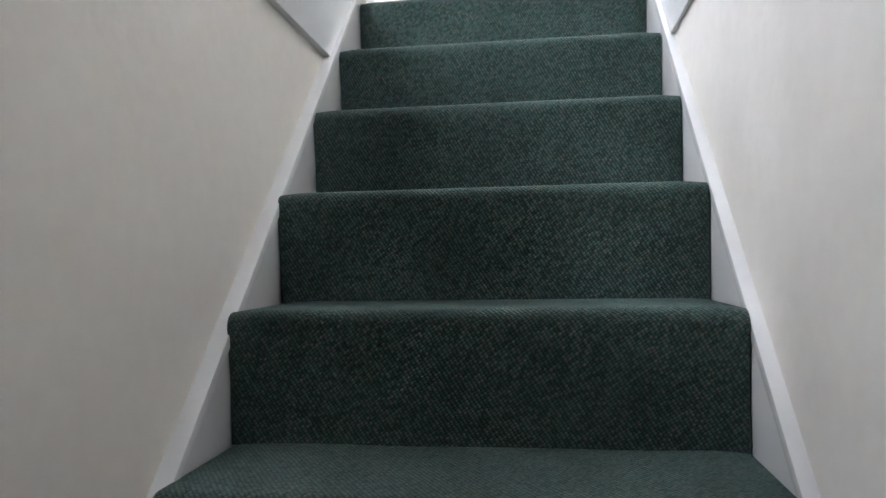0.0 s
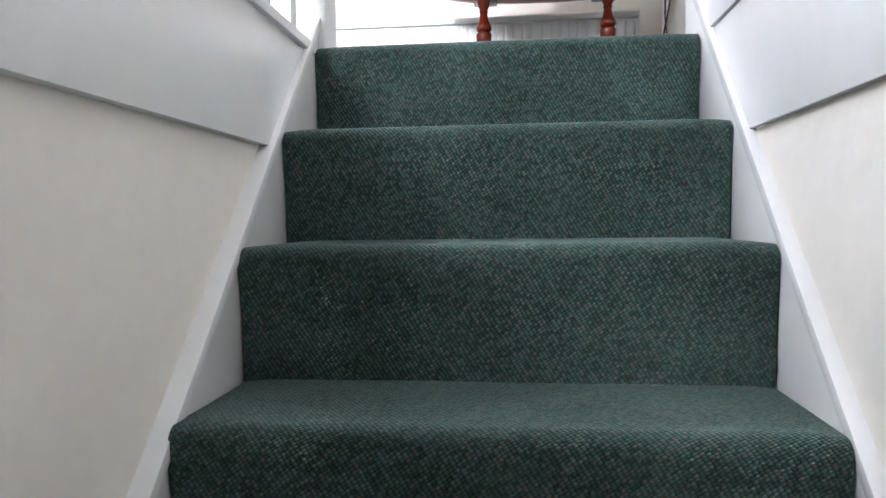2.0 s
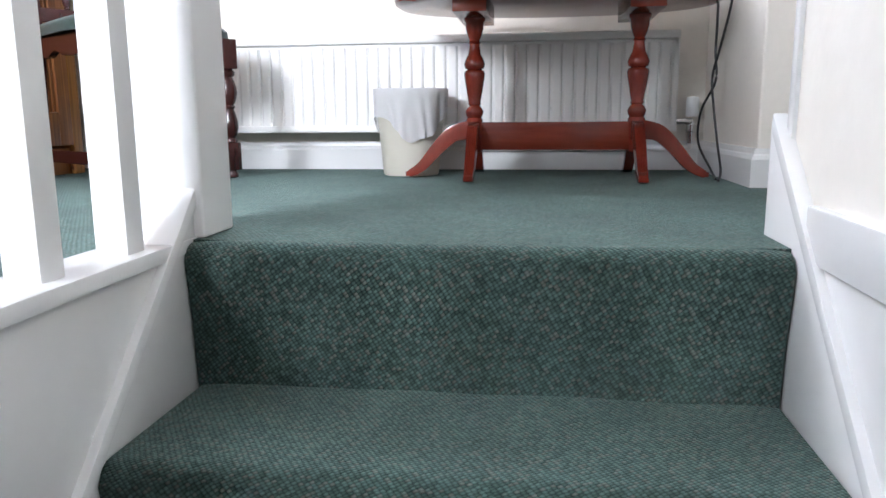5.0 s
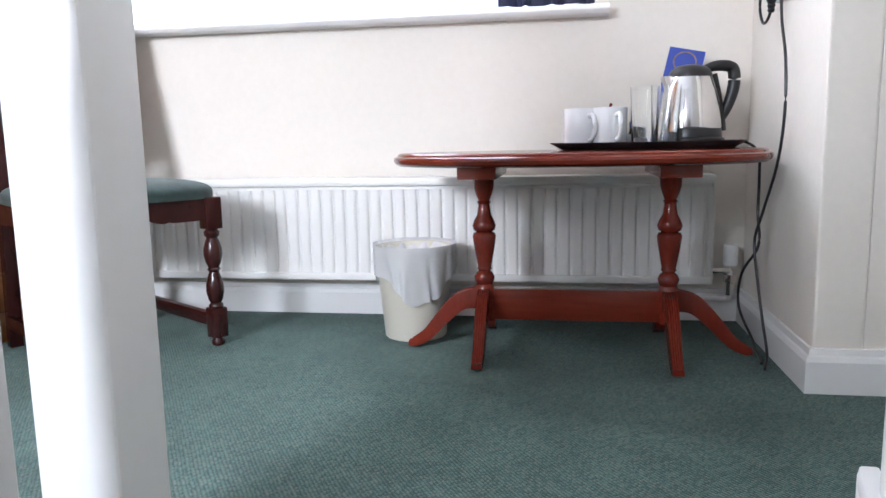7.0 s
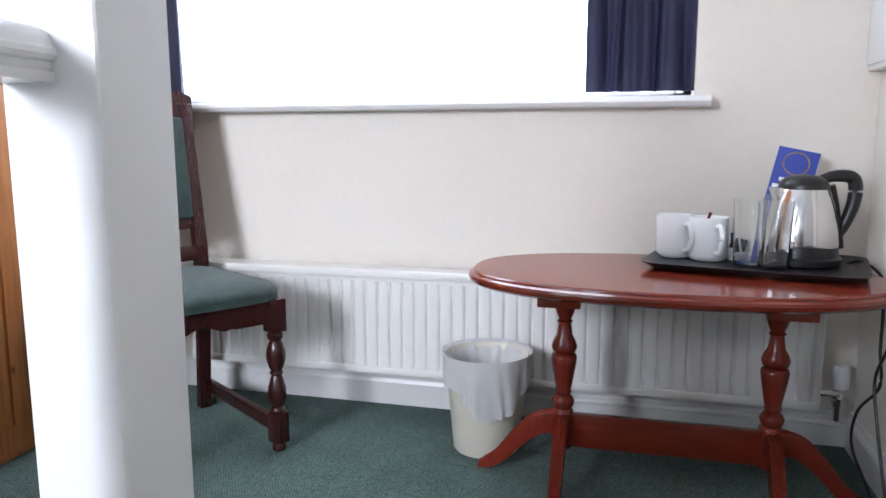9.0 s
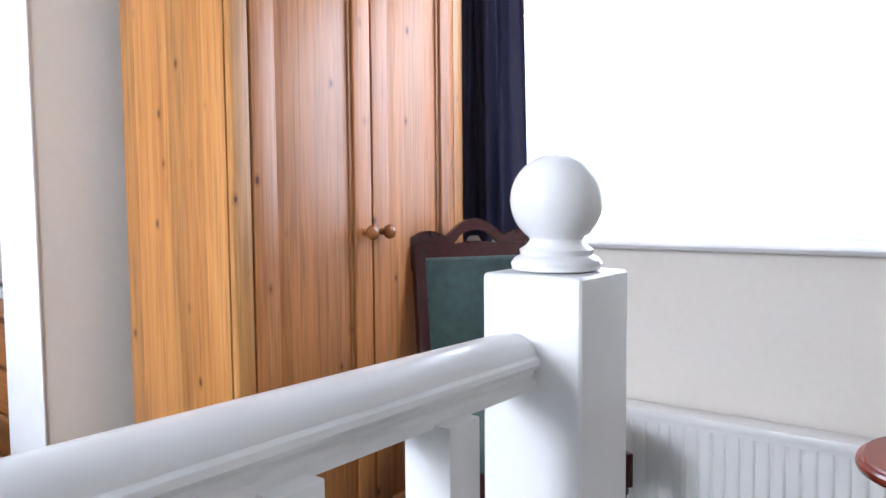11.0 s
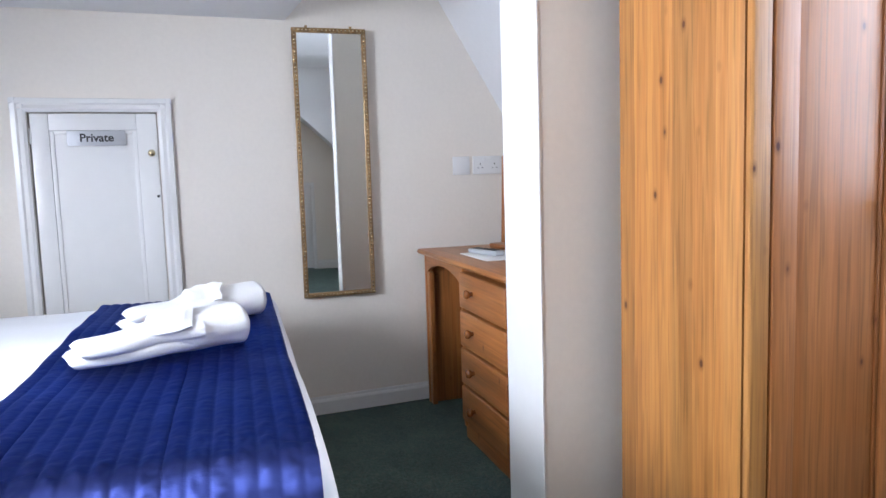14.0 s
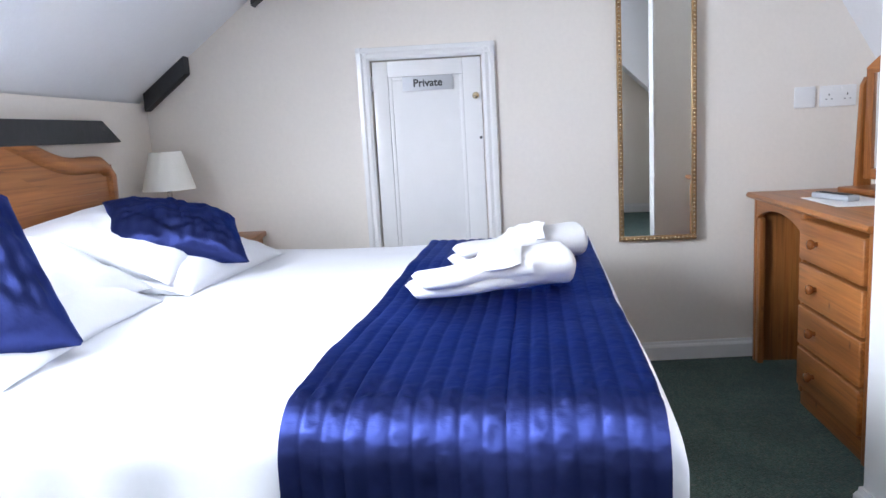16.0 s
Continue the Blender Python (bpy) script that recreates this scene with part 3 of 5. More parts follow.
# ---- window ----
win = tagged(new("window_1"), "wide white framed window with sheer nets", "", "", "structure")
fr = box((WX0, YW + 0.14, WZ0), (WX0 + 0.05, YW + 0.20, WZ1), 0.003)
part("window_frame", fr, GLOSS, win)
part("window_frame", box((WX1 - 0.05, YW + 0.14, WZ0), (WX1, YW + 0.20, WZ1), 0.003), GLOSS, win)
part("window_frame", box((WX0, YW + 0.14, WZ1 - 0.05), (WX1, YW + 0.20, WZ1), 0.003), GLOSS, win)
part("window_frame", box((WX0, YW + 0.14, WZ0), (WX1, YW + 0.20, WZ0 + 0.05), 0.003), GLOSS, win)
for x in (-0.95, -0.35):
    part("mullion", box((x - 0.03, YW + 0.145, WZ0), (x + 0.03, YW + 0.195, WZ1), 0.003), GLOSS, win)
for x0, x1 in ((WX0 + 0.05, -0.98), (-0.92, -0.38), (-0.32, WX1 - 0.05)):
    p = part("pane", box((x0, YW + 0.166, WZ0 + 0.05), (x1, YW + 0.172, WZ1 - 0.05)), GLASS, win)
    p.visible_shadow = False
sl = prism([(YW + 0.14, 0.884), (1.486, 0.884), (1.478, 0.888), (1.474, 0.897), (1.478, 0.907), (1.486, 0.912), (YW + 0.14, 0.912)], "x", WX0 - 0.02, 0.272, 0.0)
part("window_sill", sl, GLOSS, win, "white gloss window sill", 40)


def cloth(x0, x1, z0, z1, y, folds, depth, seed, wave=0.25):
    def f(u, v):
        s = seed + u * folds
        d = depth * (math.sin(2 * math.pi * s) + 0.4 * math.sin(2 * math.pi * (2.3 * s + seed)))
        return (x0 + u * (x1 - x0) + 0.01 * math.sin(v * 3 + s * 4) + wave * 0.03 * v * v * (u - 0.5), y + d * (0.5 + 0.5 * v), z1 + v * (z0 - z1))
    return f


single("net_curtain", sheet(160, 6, cloth(WX0 + 0.02, WX1 - 0.02, 0.925, 1.93, YW + 0.085, 38, 0.007, 0.3)), NET, pose(0, 0, 0), "sheer white net curtain hanging in the window", "net curtain", smooth=80)
single("curtain", sheet(70, 14, cloth(-1.62, -1.26, 0.86, 1.98, 1.485, 4.5, 0.018, 0.1, 1.0), 0.004), NAVY, pose(0, 0, 0), "dark navy curtain drawn back behind the chair", "curtain", "window curtains", smooth=80)
single("curtain", sheet(60, 14, cloth(-0.035, 0.225, 0.928, 1.93, YW + 0.035, 4.0, 0.013, 0.6, 0.3), 0.004), NAVY, pose(0, 0, 0), "dark navy curtain drawn back on the sill", "curtain", "window curtains", smooth=80)

# ---- radiator ----
RX, RL = -1.22, 1.775
rad = thing("radiator", pose(RX, YW, 0.128), "long white ribbed panel radiator with a chrome valve", "radiator")


def radiator_panel(u, v):
    x, z = u * RL, 0.018 + v * 0.255
    rib = 1 - math.exp(-(((x / 0.037) % 1 - 0.5) / 0.105) ** 2)
    ramp = min(1, min(v, 1 - v) / 0.09)
    return (x, -0.115 + 0.008 * (1 - rib) * min(1, ramp), z)


b = sheet(48 * 16, 12, radiator_panel)
part("panel", b, RADM, rad, "", 50)
part("panel_back", box((0.0, -0.105, 0.0), (RL, -0.05, 0.30), 0.004), RADM, rad)
part("top_cover", box((-0.006, -0.119, 0.283), (RL + 0.006, -0.035, 0.308), 0.006), RADM, rad)
part("bottom_rail", box((0.0, -0.118, 0.0), (RL, -0.05, 0.022), 0.004), RADM, rad)
part("side_panel", box((RL - 0.002, -0.117, 0.0), (RL + 0.005, -0.045, 0.300), 0.002), RADM, rad)
for x in (0.25, RL - 0.25):
    part("bracket", box((x - 0.02, -0.06, 0.03), (x + 0.02, 0.0, 0.28), 0.002), RADM, rad)
vx = RL + 0.062
vb = lathe([(0.013, 0.04), (0.013, 0.075), (0.018, 0.078), (0.018, 0.1)], 16, None, (vx, -0.06, -0.08))
valve = part("valve", vb, CHROME, rad, "chrome thermostatic valve")
part("valve_tail", tube([(RL - 0.01, -0.06, 0.03), (vx, -0.06, 0.03)], 0.010, 12), CHROME, valve)
part("valve_head", lathe([(0.017, 0.025), (0.020, 0.03), (0.020, 0.078), (0.018, 0.085), (0.004, 0.088)], 20, None, (vx, -0.06, 0.02)), PLASTIC, valve, "white valve head with a grey cap")
part("pipe", tube(curve3([(vx, -0.06, 0.03), (vx, -0.06, -0.04), (vx - 0.01, -0.05, -0.055), (vx - 0.06, -0.03, -0.058), (vx - 0.25, -0.03, -0.058), (vx - 0.9, -0.03, -0.058)], 6), 0.0075, 10), RADM, valve, "white painted pipe")

# ---- oval table ----
tab = thing("oval_table", pose(0.177, 1.170, 0) @ Matrix.Diagonal((1.012, 1, 1.02, 1)), "oval mahogany pedestal table with splayed reeded feet", "table")


def oval(w, d, z, n=64, p=2.35):
    return [(0.5 * w * math.copysign(abs(math.cos(a)) ** (2 / p), math.cos(a)), 0.5 * d * math.copysign(abs(math.sin(a)) ** (2 / p), math.sin(a)), z) for a in (2 * math.pi * i / n for i in range(n))]


b = bmesh.new()
rings = []
for w, d, z in ((0.82, 0.45, 0.468), (0.868, 0.49, 0.470), (0.889, 0.512, 0.476), (0.895, 0.518, 0.484), (0.891, 0.514, 0.490), (0.875, 0.498, 0.4935), (0.873, 0.496, 0.497), (0.865, 0.488, 0.5)):
    rings.append([b.verts.new(p) for p in oval(w, d, z)])
for p, q in zip(rings, rings[1:]):
    for i in range(64):
        b.faces.new((p[i], p[(i + 1) % 64], q[(i + 1) % 64], q[i]))
b.faces.new(rings[0][::-1]), b.faces.new(rings[-1])
part("tabletop", b, MAHOGH, tab, "polished oval top with a moulded edge", 30)
PX = 0.226


def splayed_foot(ang, bm=None):
    """A sabre foot: curved outward and down to the floor, reeded on top."""
    line = curve3([(0.012, 0, 0.135), (0.06, 0, 0.125), (0.105, 0, 0.085), (0.15, 0, 0.035), (0.185, 0, 0.014), (0.2, 0, 0.011)], 6)
    b = bmesh.new()
    rows = []
    for i, p in enumerate(line):
        t = i / (len(line) - 1)
        h = 0.052 * (1 - t) + 0.011 * t if t < 0.85 else 0.011
        w = 0.016 - 0.003 * t
        sec = [(-w, -h * 0.5), (w, -h * 0.5), (w, h * 0.5 - 0.003)]
        for k in range(5, -6, -1):
            sec.append((w * 0.92 * k / 5, h * 0.5 + (0.0018 if k % 2 else -0.0005)))
        sec.append((-w, h * 0.5 - 0.003))
        d = (line[min(i + 1, len(line) - 1)] - line[max(i - 1, 0)]).normalized()
        up = Vector((-d.z, 0, d.x))
        if up.z < 0:
            up = -up
        rows.append([b.verts.new(p + Vector((0, s, 0)) + up * q) for s, q in sec])
    n = len(rows[0])
    for p, q in zip(rows, rows[1:]):
        for k in range(n):
            b.faces.new((p[k], p[(k + 1) % n], q[(k + 1) % n], q[k]))
    b.faces.new(rows[0]), b.faces.new(rows[-1][::-1])
    for v in b.verts:
        v.co.z = max(v.co.z, 0.0)
    bmesh.ops.rotate(b, verts=b.verts, cent=(0, 0, 0), matrix=Matrix.Rotation(radians(ang), 3, "Z"))
    return b


for sx in (-1, 1):
    prof = [(0.020, 0.075), (0.023, 0.10), (0.024, 0.165), (0.020, 0.170), (0.024, 0.178), (0.026, 0.188), (0.021, 0.198), (0.015, 0.204), (0.019, 0.209), (0.017, 0.214), (0.021, 0.235), (0.028, 0.275), (0.030, 0.292), (0.027, 0.300), (0.019, 0.303), (0.027, 0.307), (0.030, 0.318), (0.026, 0.330), (0.018, 0.345), (0.015, 0.365), (0.014, 0.372), (0.018, 0.376), (0.014, 0.381), (0.020, 0.395), (0.025, 0.412), (0.026, 0.430), (0.030, 0.434), (0.030, 0.440)]
    ob = part("pedestal", lathe(prof, 24, None, (sx * PX, 0, 0)), MAHOG, tab, "turned baluster pedestal", 50)
    part("bearer", box((sx * PX - 0.045, -0.16, 0.44), (sx * PX + 0.045, 0.16, 0.469), 0.003), MAHOGH, tab)
    for ang in (-90, 90, 0 if sx > 0 else 180):
        f = splayed_foot(ang)
        bmesh.ops.translate(f, verts=f.verts, vec=(sx * PX, 0, 0))
        part("foot", f, MAHOG, ob, "", 30)
part("stretcher", box((-PX + 0.01, -0.011, 0.080), (PX - 0.01, 0.011, 0.158), 0.002), MAHOGH, tab)

# ---- waste bin ----
wb = thing("waste_bin", pose(-0.262, 1.296, 0), "cream plastic waste bin lined with a white bag", "bin")
part("bucket", lathe([(0.083, 0.0), (0.086, 0.004), (0.108, 0.245), (0.111, 0.25), (0.108, 0.254), (0.104, 0.245), (0.082, 0.01)], 36), BINM, wb)


def bag(u, v):
    a = 2 * math.pi * u
    n = noise.noise(Vector((math.cos(a) * 2.2, math.sin(a) * 2.2, v * 1.5)))
    if v < 0.5:
        r, z = 0.084 + 0.029 * (v / 0.5) ** 4 + 0.004 * math.sin(a * 11 + 5 * n), 0.08 + 0.182 * (v / 0.5)
    else:
        t = (v - 0.5) / 0.5
        drop = 0.075 + 0.085 * max(0.0, math.cos(a + 1.25)) ** 3 + 0.05 * max(0.0, math.cos(a - 2.6)) ** 4 + 0.015 * n
        r, z = 0.1165 - 0.006 * t + 0.006 * math.sin(a * 15 + 5 * n) * t, 0.262 - drop * t
    return ((r + 0.003 * n) * math.cos(a), (r + 0.003 * n) * math.sin(a), z)


part("bin_bag", sheet(110, 18, bag), BAG, wb, "crumpled white bin liner folded over the rim", 70)

# ---- chair ----
chair = thing("dining_chair", pose(-1.055, 1.085, 0, 0, 0, 56), "dark-stained dining chair upholstered in green velvet", "chair")
# local: front is -y, the seat 0.42 wide and 0.44 deep
leg = [(0.012, 0.0), (0.017, 0.004), (0.018, 0.014), (0.012, 0.022), (0.012, 0.026)]
turned = [(0.015, 0.105), (0.019, 0.108), (0.019, 0.114), (0.014, 0.120), (0.019, 0.128), (0.024, 0.150), (0.023, 0.170), (0.017, 0.192), (0.013, 0.204), (0.018, 0.210), (0.014, 0.216), (0.020, 0.228), (0.025, 0.250), (0.024, 0.268), (0.018, 0.288), (0.014, 0.296), (0.020, 0.302), (0.021, 0.312), (0.015, 0.318), (0.015, 0.322)]
for sx in (-1, 1):
    c = (sx * 0.195, -0.20, 0)
    b = lathe(leg, 16, None, c)
    box((c[0] - 0.021, c[1] - 0.021, 0.024), (c[0] + 0.021, c[1] + 0.021, 0.106), 0.004, b)
    lathe(turned, 18, b, c)
    box((c[0] - 0.022, c[1] - 0.022, 0.320), (c[0] + 0.022, c[1] + 0.022, 0.405), 0.003, b)
    part("leg", b, DARKWOOD, chair, "turned front leg", 45)
for sx in (-1, 1):
    line = [(0.235, 0.0), (0.20, 0.38), (0.205, 0.50), (0.275, 0.90)]
    out = [(y - 0.018, z) for y, z in line] + [(y + 0.018, z) for y, z in line[::-1]]
    part("back_leg", prism(out, "x", sx * 0.178 - 0.016, sx * 0.178 + 0.016, 0.003), DARKWOOD, chair, "square back leg and stile")
    part("stretcher", box((sx * 0.187 - 0.010, -0.19, 0.055), (sx * 0.187 + 0.010, 0.225, 0.090), 0.003), DARKWOOD, chair)


def scallop(x0, x1, z0, z1, n, d):
    pts = [(x0, z1), (x1, z1)]
    for i in range(n + 1):
        t = 1 - i / n
        pts.append((x0 + (x1 - x0) * t, z0 + d * (0.5 - 0.5 * math.cos(6 * math.pi * t)) * (0.25 < t < 0.75)))
    return pts


part("apron", prism(scallop(-0.175, 0.175, 0.345, 0.405, 24, 0.018), "y", -0.212, -0.192), DARKWOOD, chair, "scalloped front apron")
for sx in (-1, 1):
    part("apron", prism(scallop(-0.18, 0.19, 0.345, 0.405, 24, 0.018), "x", sx * 0.195 - 0.010, sx * 0.195 + 0.010), DARKWOOD, chair)


def pad(w, d, z0, h, y0=0.0, taper=0.0, p=5):
    def f(u, v):
        a, t = 2 * math.pi * u, v
        if t < 0.35:
            k, z = 1.0, z0 + h * 0.35 * t / 0.35
        else:
            s = (t - 0.35) / 0.65
            k, z = math.cos(s * math.pi / 2) ** 0.5 if s < 1 else 0.0, z0 + h * (0.35 + 0.65 * math.sin(s * math.pi / 2))
        c, s2 = math.cos(a), math.sin(a)
        rr = (abs(c) ** p + abs(s2) ** p) ** (-1 / p)
        y = 0.5 * d * rr * s2 * k
        x = 0.5 * w * rr * c * k * (1 - taper * (y / d))
        return (x, y + y0, z)
    return f


part("seat_cushion", sheet(56, 12, pad(0.445, 0.44, 0.402, 0.055, -0.005, 0.15)), VELVET, chair, "worn green velvet seat pad", 60)


def lean(z):
    return 0.205 + (z - 0.50) * 0.175


def lean_part(b):
    for v in b.verts:
        v.co.y += lean(v.co.z)
    return b


# crest rail: scalloped top with a hand hole, built in an upper and a lower piece
def crest_top(x):
    t = abs(x) / 0.2
    return 0.925 + (0.052 * math.cos(t * math.pi / 0.9) if t < 0.45 else 0.018 * abs(math.sin((t - 0.45) * math.pi / 0.55)))


n = 40
xs = [-0.2 + 0.4 * i / n for i in range(n + 1)]
hole_t = lambda x: 0.905 + (0.038 * math.sqrt(max(0, 1 - (x / 0.062) ** 2)) if abs(x) < 0.062 else 0)
hole_b = lambda x: 0.905 + (0.006 * math.cos(x / 0.062 * math.pi / 2) if abs(x) < 0.062 else 0)
low = lambda x: 0.838 + 0.022 * math.cos(x / 0.2 * math.pi) * (1 if abs(x) < 0.17 else 0.3)
b = prism([(x, crest_top(x)) for x in xs] + [(x, hole_t(x)) for x in xs[::-1]], "y", -0.012, 0.012)
b = joined(b, prism([(x, hole_b(x) - 0.001) for x in xs] + [(x, low(x)) for x in xs[::-1]], "y", -0.012, 0.012))
part("crest_rail", lean_part(b), DARKWOOD, chair, "scalloped crest rail with a hand hole", 30)
part("back_pad", lean_part(box((-0.164, -0.024, 0.578), (0.164, 0.010, 0.866), 0.012, segs=3)), VELVET, chair, "green velvet back panel")
part("back_rail", lean_part(box((-0.165, -0.012, 0.548), (0.165, 0.012, 0.580), 0.003)), DARKWOOD, chair)
part("back_rail", lean_part(box((-0.165, -0.012, 0.458), (0.165, 0.012, 0.498), 0.003)), DARKWOOD, chair)
for x in (-0.08, 0.0, 0.08):
    part("spindle", lean_part(lathe([(r, z - 0.050) for r, z in ((0.006, 0.545), (0.009, 0.552), (0.006, 0.557), (0.010, 0.566), (0.011, 0.574), (0.010, 0.582), (0.006, 0.590), (0.009, 0.595), (0.006, 0.601))], 12, None, (x, 0, 0))), DARKWOOD, chair)

# ---- wardrobe ----
WZ = 1.98
wd = thing("wardrobe", pose(-1.888, 0.455, 0), "tall knotty pine wardrobe with two panelled doors", "wardrobe")
# local: depth along x (front at +x), width along y
part("side_panel", box((0.078, 0.0, 0.0), (0.485, 0.018, WZ), 0.002), PINE, wd, "orange knotty pine side")
part("side_panel", box((0.078, 0.847, 0.0), (0.485, 0.865, WZ), 0.002), PINE, wd)
part("back_panel", box((0.078, 0.018, 0.05), (0.088, 0.847, WZ)), PINE, wd)
part("top_panel", box((0.07, -0.012, WZ), (0.535, 0.877, WZ + 0.03), 0.006), PINEH, wd)
part("plinth", box((0.088, 0.018, 0.0), (0.48, 0.847, 0.085), 0.002), PINED, wd)
part("pilaster", box((0.487, 0.0, 0.0), (0.507, 0.052, WZ), 0.008, segs=3), PINE, wd)
part("pilaster", box((0.487, 0.813, 0.0), (0.507, 0.865, WZ), 0.008, segs=3), PINE, wd)


def wardrobe_door(y0, y1, knob_y, label):
    st, x0, x1 = 0.062, 0.488, 0.510
    d = part("door", box((x0, y0, 0.095), (x1, y0 + st, WZ - 0.01), 0.004), PINED, wd, label)
    part("stile", box((x0, y1 - st, 0.095), (x1, y1, WZ - 0.01), 0.004), PINED, d)
    part("rail", box((x0, y0 + st, 0.095), (x1, y1 - st, 0.20), 0.004), PINED, d)
    part("rail", box((x0, y0 + st, WZ - 0.11), (x1, y1 - st, WZ - 0.01), 0.004), PINED, d)
    m0 = box((x0, y0 + st, 0.20), (x0 + 0.014, y0 + st + 0.012, WZ - 0.11), 0.004)
    box((x0, y1 - st - 0.012, 0.20), (x0 + 0.014, y1 - st, WZ - 0.11), 0.004, m0)
    part("panel", box((x0, y0 + st + 0.012, 0.20), (x0 + 0.009, y1 - st - 0.012, WZ - 0.11), 0.002), PINED, d)
    part("bead", m0, PINED, d)
    k = lathe([(0.010, 0.0), (0.008, 0.010), (0.009, 0.014), (0.017, 0.020), (0.020, 0.028), (0.018, 0.036), (0.010, 0.041), (0.002, 0.042)], 20)
    bmesh.ops.rotate(k, verts=k.verts, cent=(0, 0, 0), matrix=Matrix.Rotation(radians(90), 3, "Y"))
    bmesh.ops.translate(k, verts=k.verts, vec=(x1 - 0.001, knob_y, 0.948))
    part("knob", k, KNOBM, d, "turned pine knob", 60)


wardrobe_door(0.055, 0.440, 0.412, "left pine door")
wardrobe_door(0.446, 0.810, 0.478, "right pine door")

# ---- small door ----
door = tagged(new("door_1"), "low white panelled cupboard door marked private", "", "", "structure")
door.matrix_world = pose(XW, 0, 0)
cas = [(0.0, 0), (0.016, 0), (0.022, 0.012), (0.018, 0.026), (0.024, 0.034), (0.022, 0.05), (0.0, 0.053)]


def casing(y0, sgn):
    return prism([(x, y0 + sgn * y) for x, y in cas], "z", 0.0, 1.372)


part("architrave", casing(DY1 + 0.002, 1), GLOSS, door, "moulded white architrave")
part("architrave", casing(DY0 - 0.002, -1), GLOSS, door)
part("architrave", prism([(x, 1.320 + y) for x, y in cas], "y", DY0 - 0.055, DY1 + 0.055), GLOSS, door)
leaf = part("door_leaf", box((-0.045, DY0 + 0.006, 0.01), (-0.013, DY1 - 0.004, DZ1 - 0.006), 0.002), GLOSS, door, "white painted door leaf")
part("stile", box((-0.013, DY0 + 0.006, 0.01), (-0.002, DY0 + 0.068, DZ1 - 0.006), 0.003), GLOSS, leaf)
part("stile", box((-0.013, DY1 - 0.078, 0.01), (-0.002, DY1 - 0.004, DZ1 - 0.006), 0.003), GLOSS, leaf)
part("rail", box((-0.013, DY0 + 0.068, DZ1 - 0.070), (-0.002, DY1 - 0.078, DZ1 - 0.006), 0.003), GLOSS, leaf)
part("rail", box((-0.013, DY0 + 0.068, 0.01), (-0.002, DY1 - 0.078, 0.12), 0.003), GLOSS, leaf)
b = box((-0.013, DY0 + 0.068, 0.12), (-0.007, DY0 + 0.084, DZ1 - 0.070), 0.003)
box((-0.013, DY1 - 0.094, 0.12), (-0.007, DY1 - 0.078, DZ1 - 0.070), 0.003, b)
box((-0.013, DY0 + 0.084, DZ1 - 0.084), (-0.007, DY1 - 0.094, DZ1 - 0.070), 0.003, b)
part("panel_moulding", b, GLOSS, leaf)
k = lathe([(0.013, 0.0), (0.012, 0.003), (0.005, 0.006), (0.005, 0.014), (0.012, 0.02), (0.014, 0.027), (0.010, 0.033), (0.002, 0.035)], 20)
bmesh.ops.rotate(k, verts=k.verts, cent=(0, 0, 0), matrix=Matrix.Rotation(radians(90), 3, "Y"))
bmesh.ops.translate(k, verts=k.verts, vec=(-0.002, -0.612, 1.160))
part("door_knob", k, BRASS, leaf, "small round brass knob", 60)
k = lathe([(0.006, 0.0), (0.006, 0.002), (0.003, 0.0025)], 14)
bmesh.ops.rotate(k, verts=k.verts, cent=(0, 0, 0), matrix=Matrix.Rotation(radians(90), 3, "Y"))
bmesh.ops.translate(k, verts=k.verts, vec=(-0.0015, -0.597, 0.990))
part("keyhole", k, BLACK, leaf)
for z in (0.25, 1.2):
    part("hinge", box((-0.010, DY0 + 0.001, z), (0.001, DY0 + 0.009, z + 0.06), 0.001), GLOSS, leaf)
sg = thing("door_sign", pose(XW - 0.006, -0.805, 1.222), "silver plastic sign with black lettering on the door", "sign")
part("plate", box((0, -0.103, -0.029), (0.004, 0.103, 0.029), 0.001), SIGNM, sg)
tc = bpy.data.curves.new("lettering", "FONT")
tc.body, tc.size, tc.align_x, tc.align_y, tc.extrude, tc.offset = "Private", 0.043, "CENTER", "CENTER", 0.0004, 0.0011
tmp = new("lettering_curve", tc)
me = bpy.data.meshes.new_from_object(tmp.evaluated_get(bpy.context.evaluated_depsgraph_get()))
bpy.data.objects.remove(tmp)
me.materials.append(BLACK)
lt = new("lettering", me)
lt.parent, lt.matrix_local = sg, Matrix.Translation((0.0046, 0, 0)) @ pose(0, 0, 0, 90, 0, 90)
tagged(lt, "black lettering")

# low white door at the end of the passage
door2 = tagged(new("door_2"), "low white door at the end of the passage", "", "", "structure")
door2.matrix_world = pose(1.60, 0, 0)
part("door_leaf", box((0.012, 0.044, 0.01), (0.045, 0.366, 0.916), 0.002), GLOSS, door2)
part("architrave", box((-0.016, 0.366, 0.0), (0.012, 0.405, 0.955), 0.004), GLOSS, door2)
part("architrave", box((-0.016, 0.005, 0.0), (0.012, 0.044, 0.955), 0.004), GLOSS, door2)
part("architrave", box((-0.016, 0.044, 0.916), (0.012, 0.366, 0.955), 0.004), GLOSS, door2)

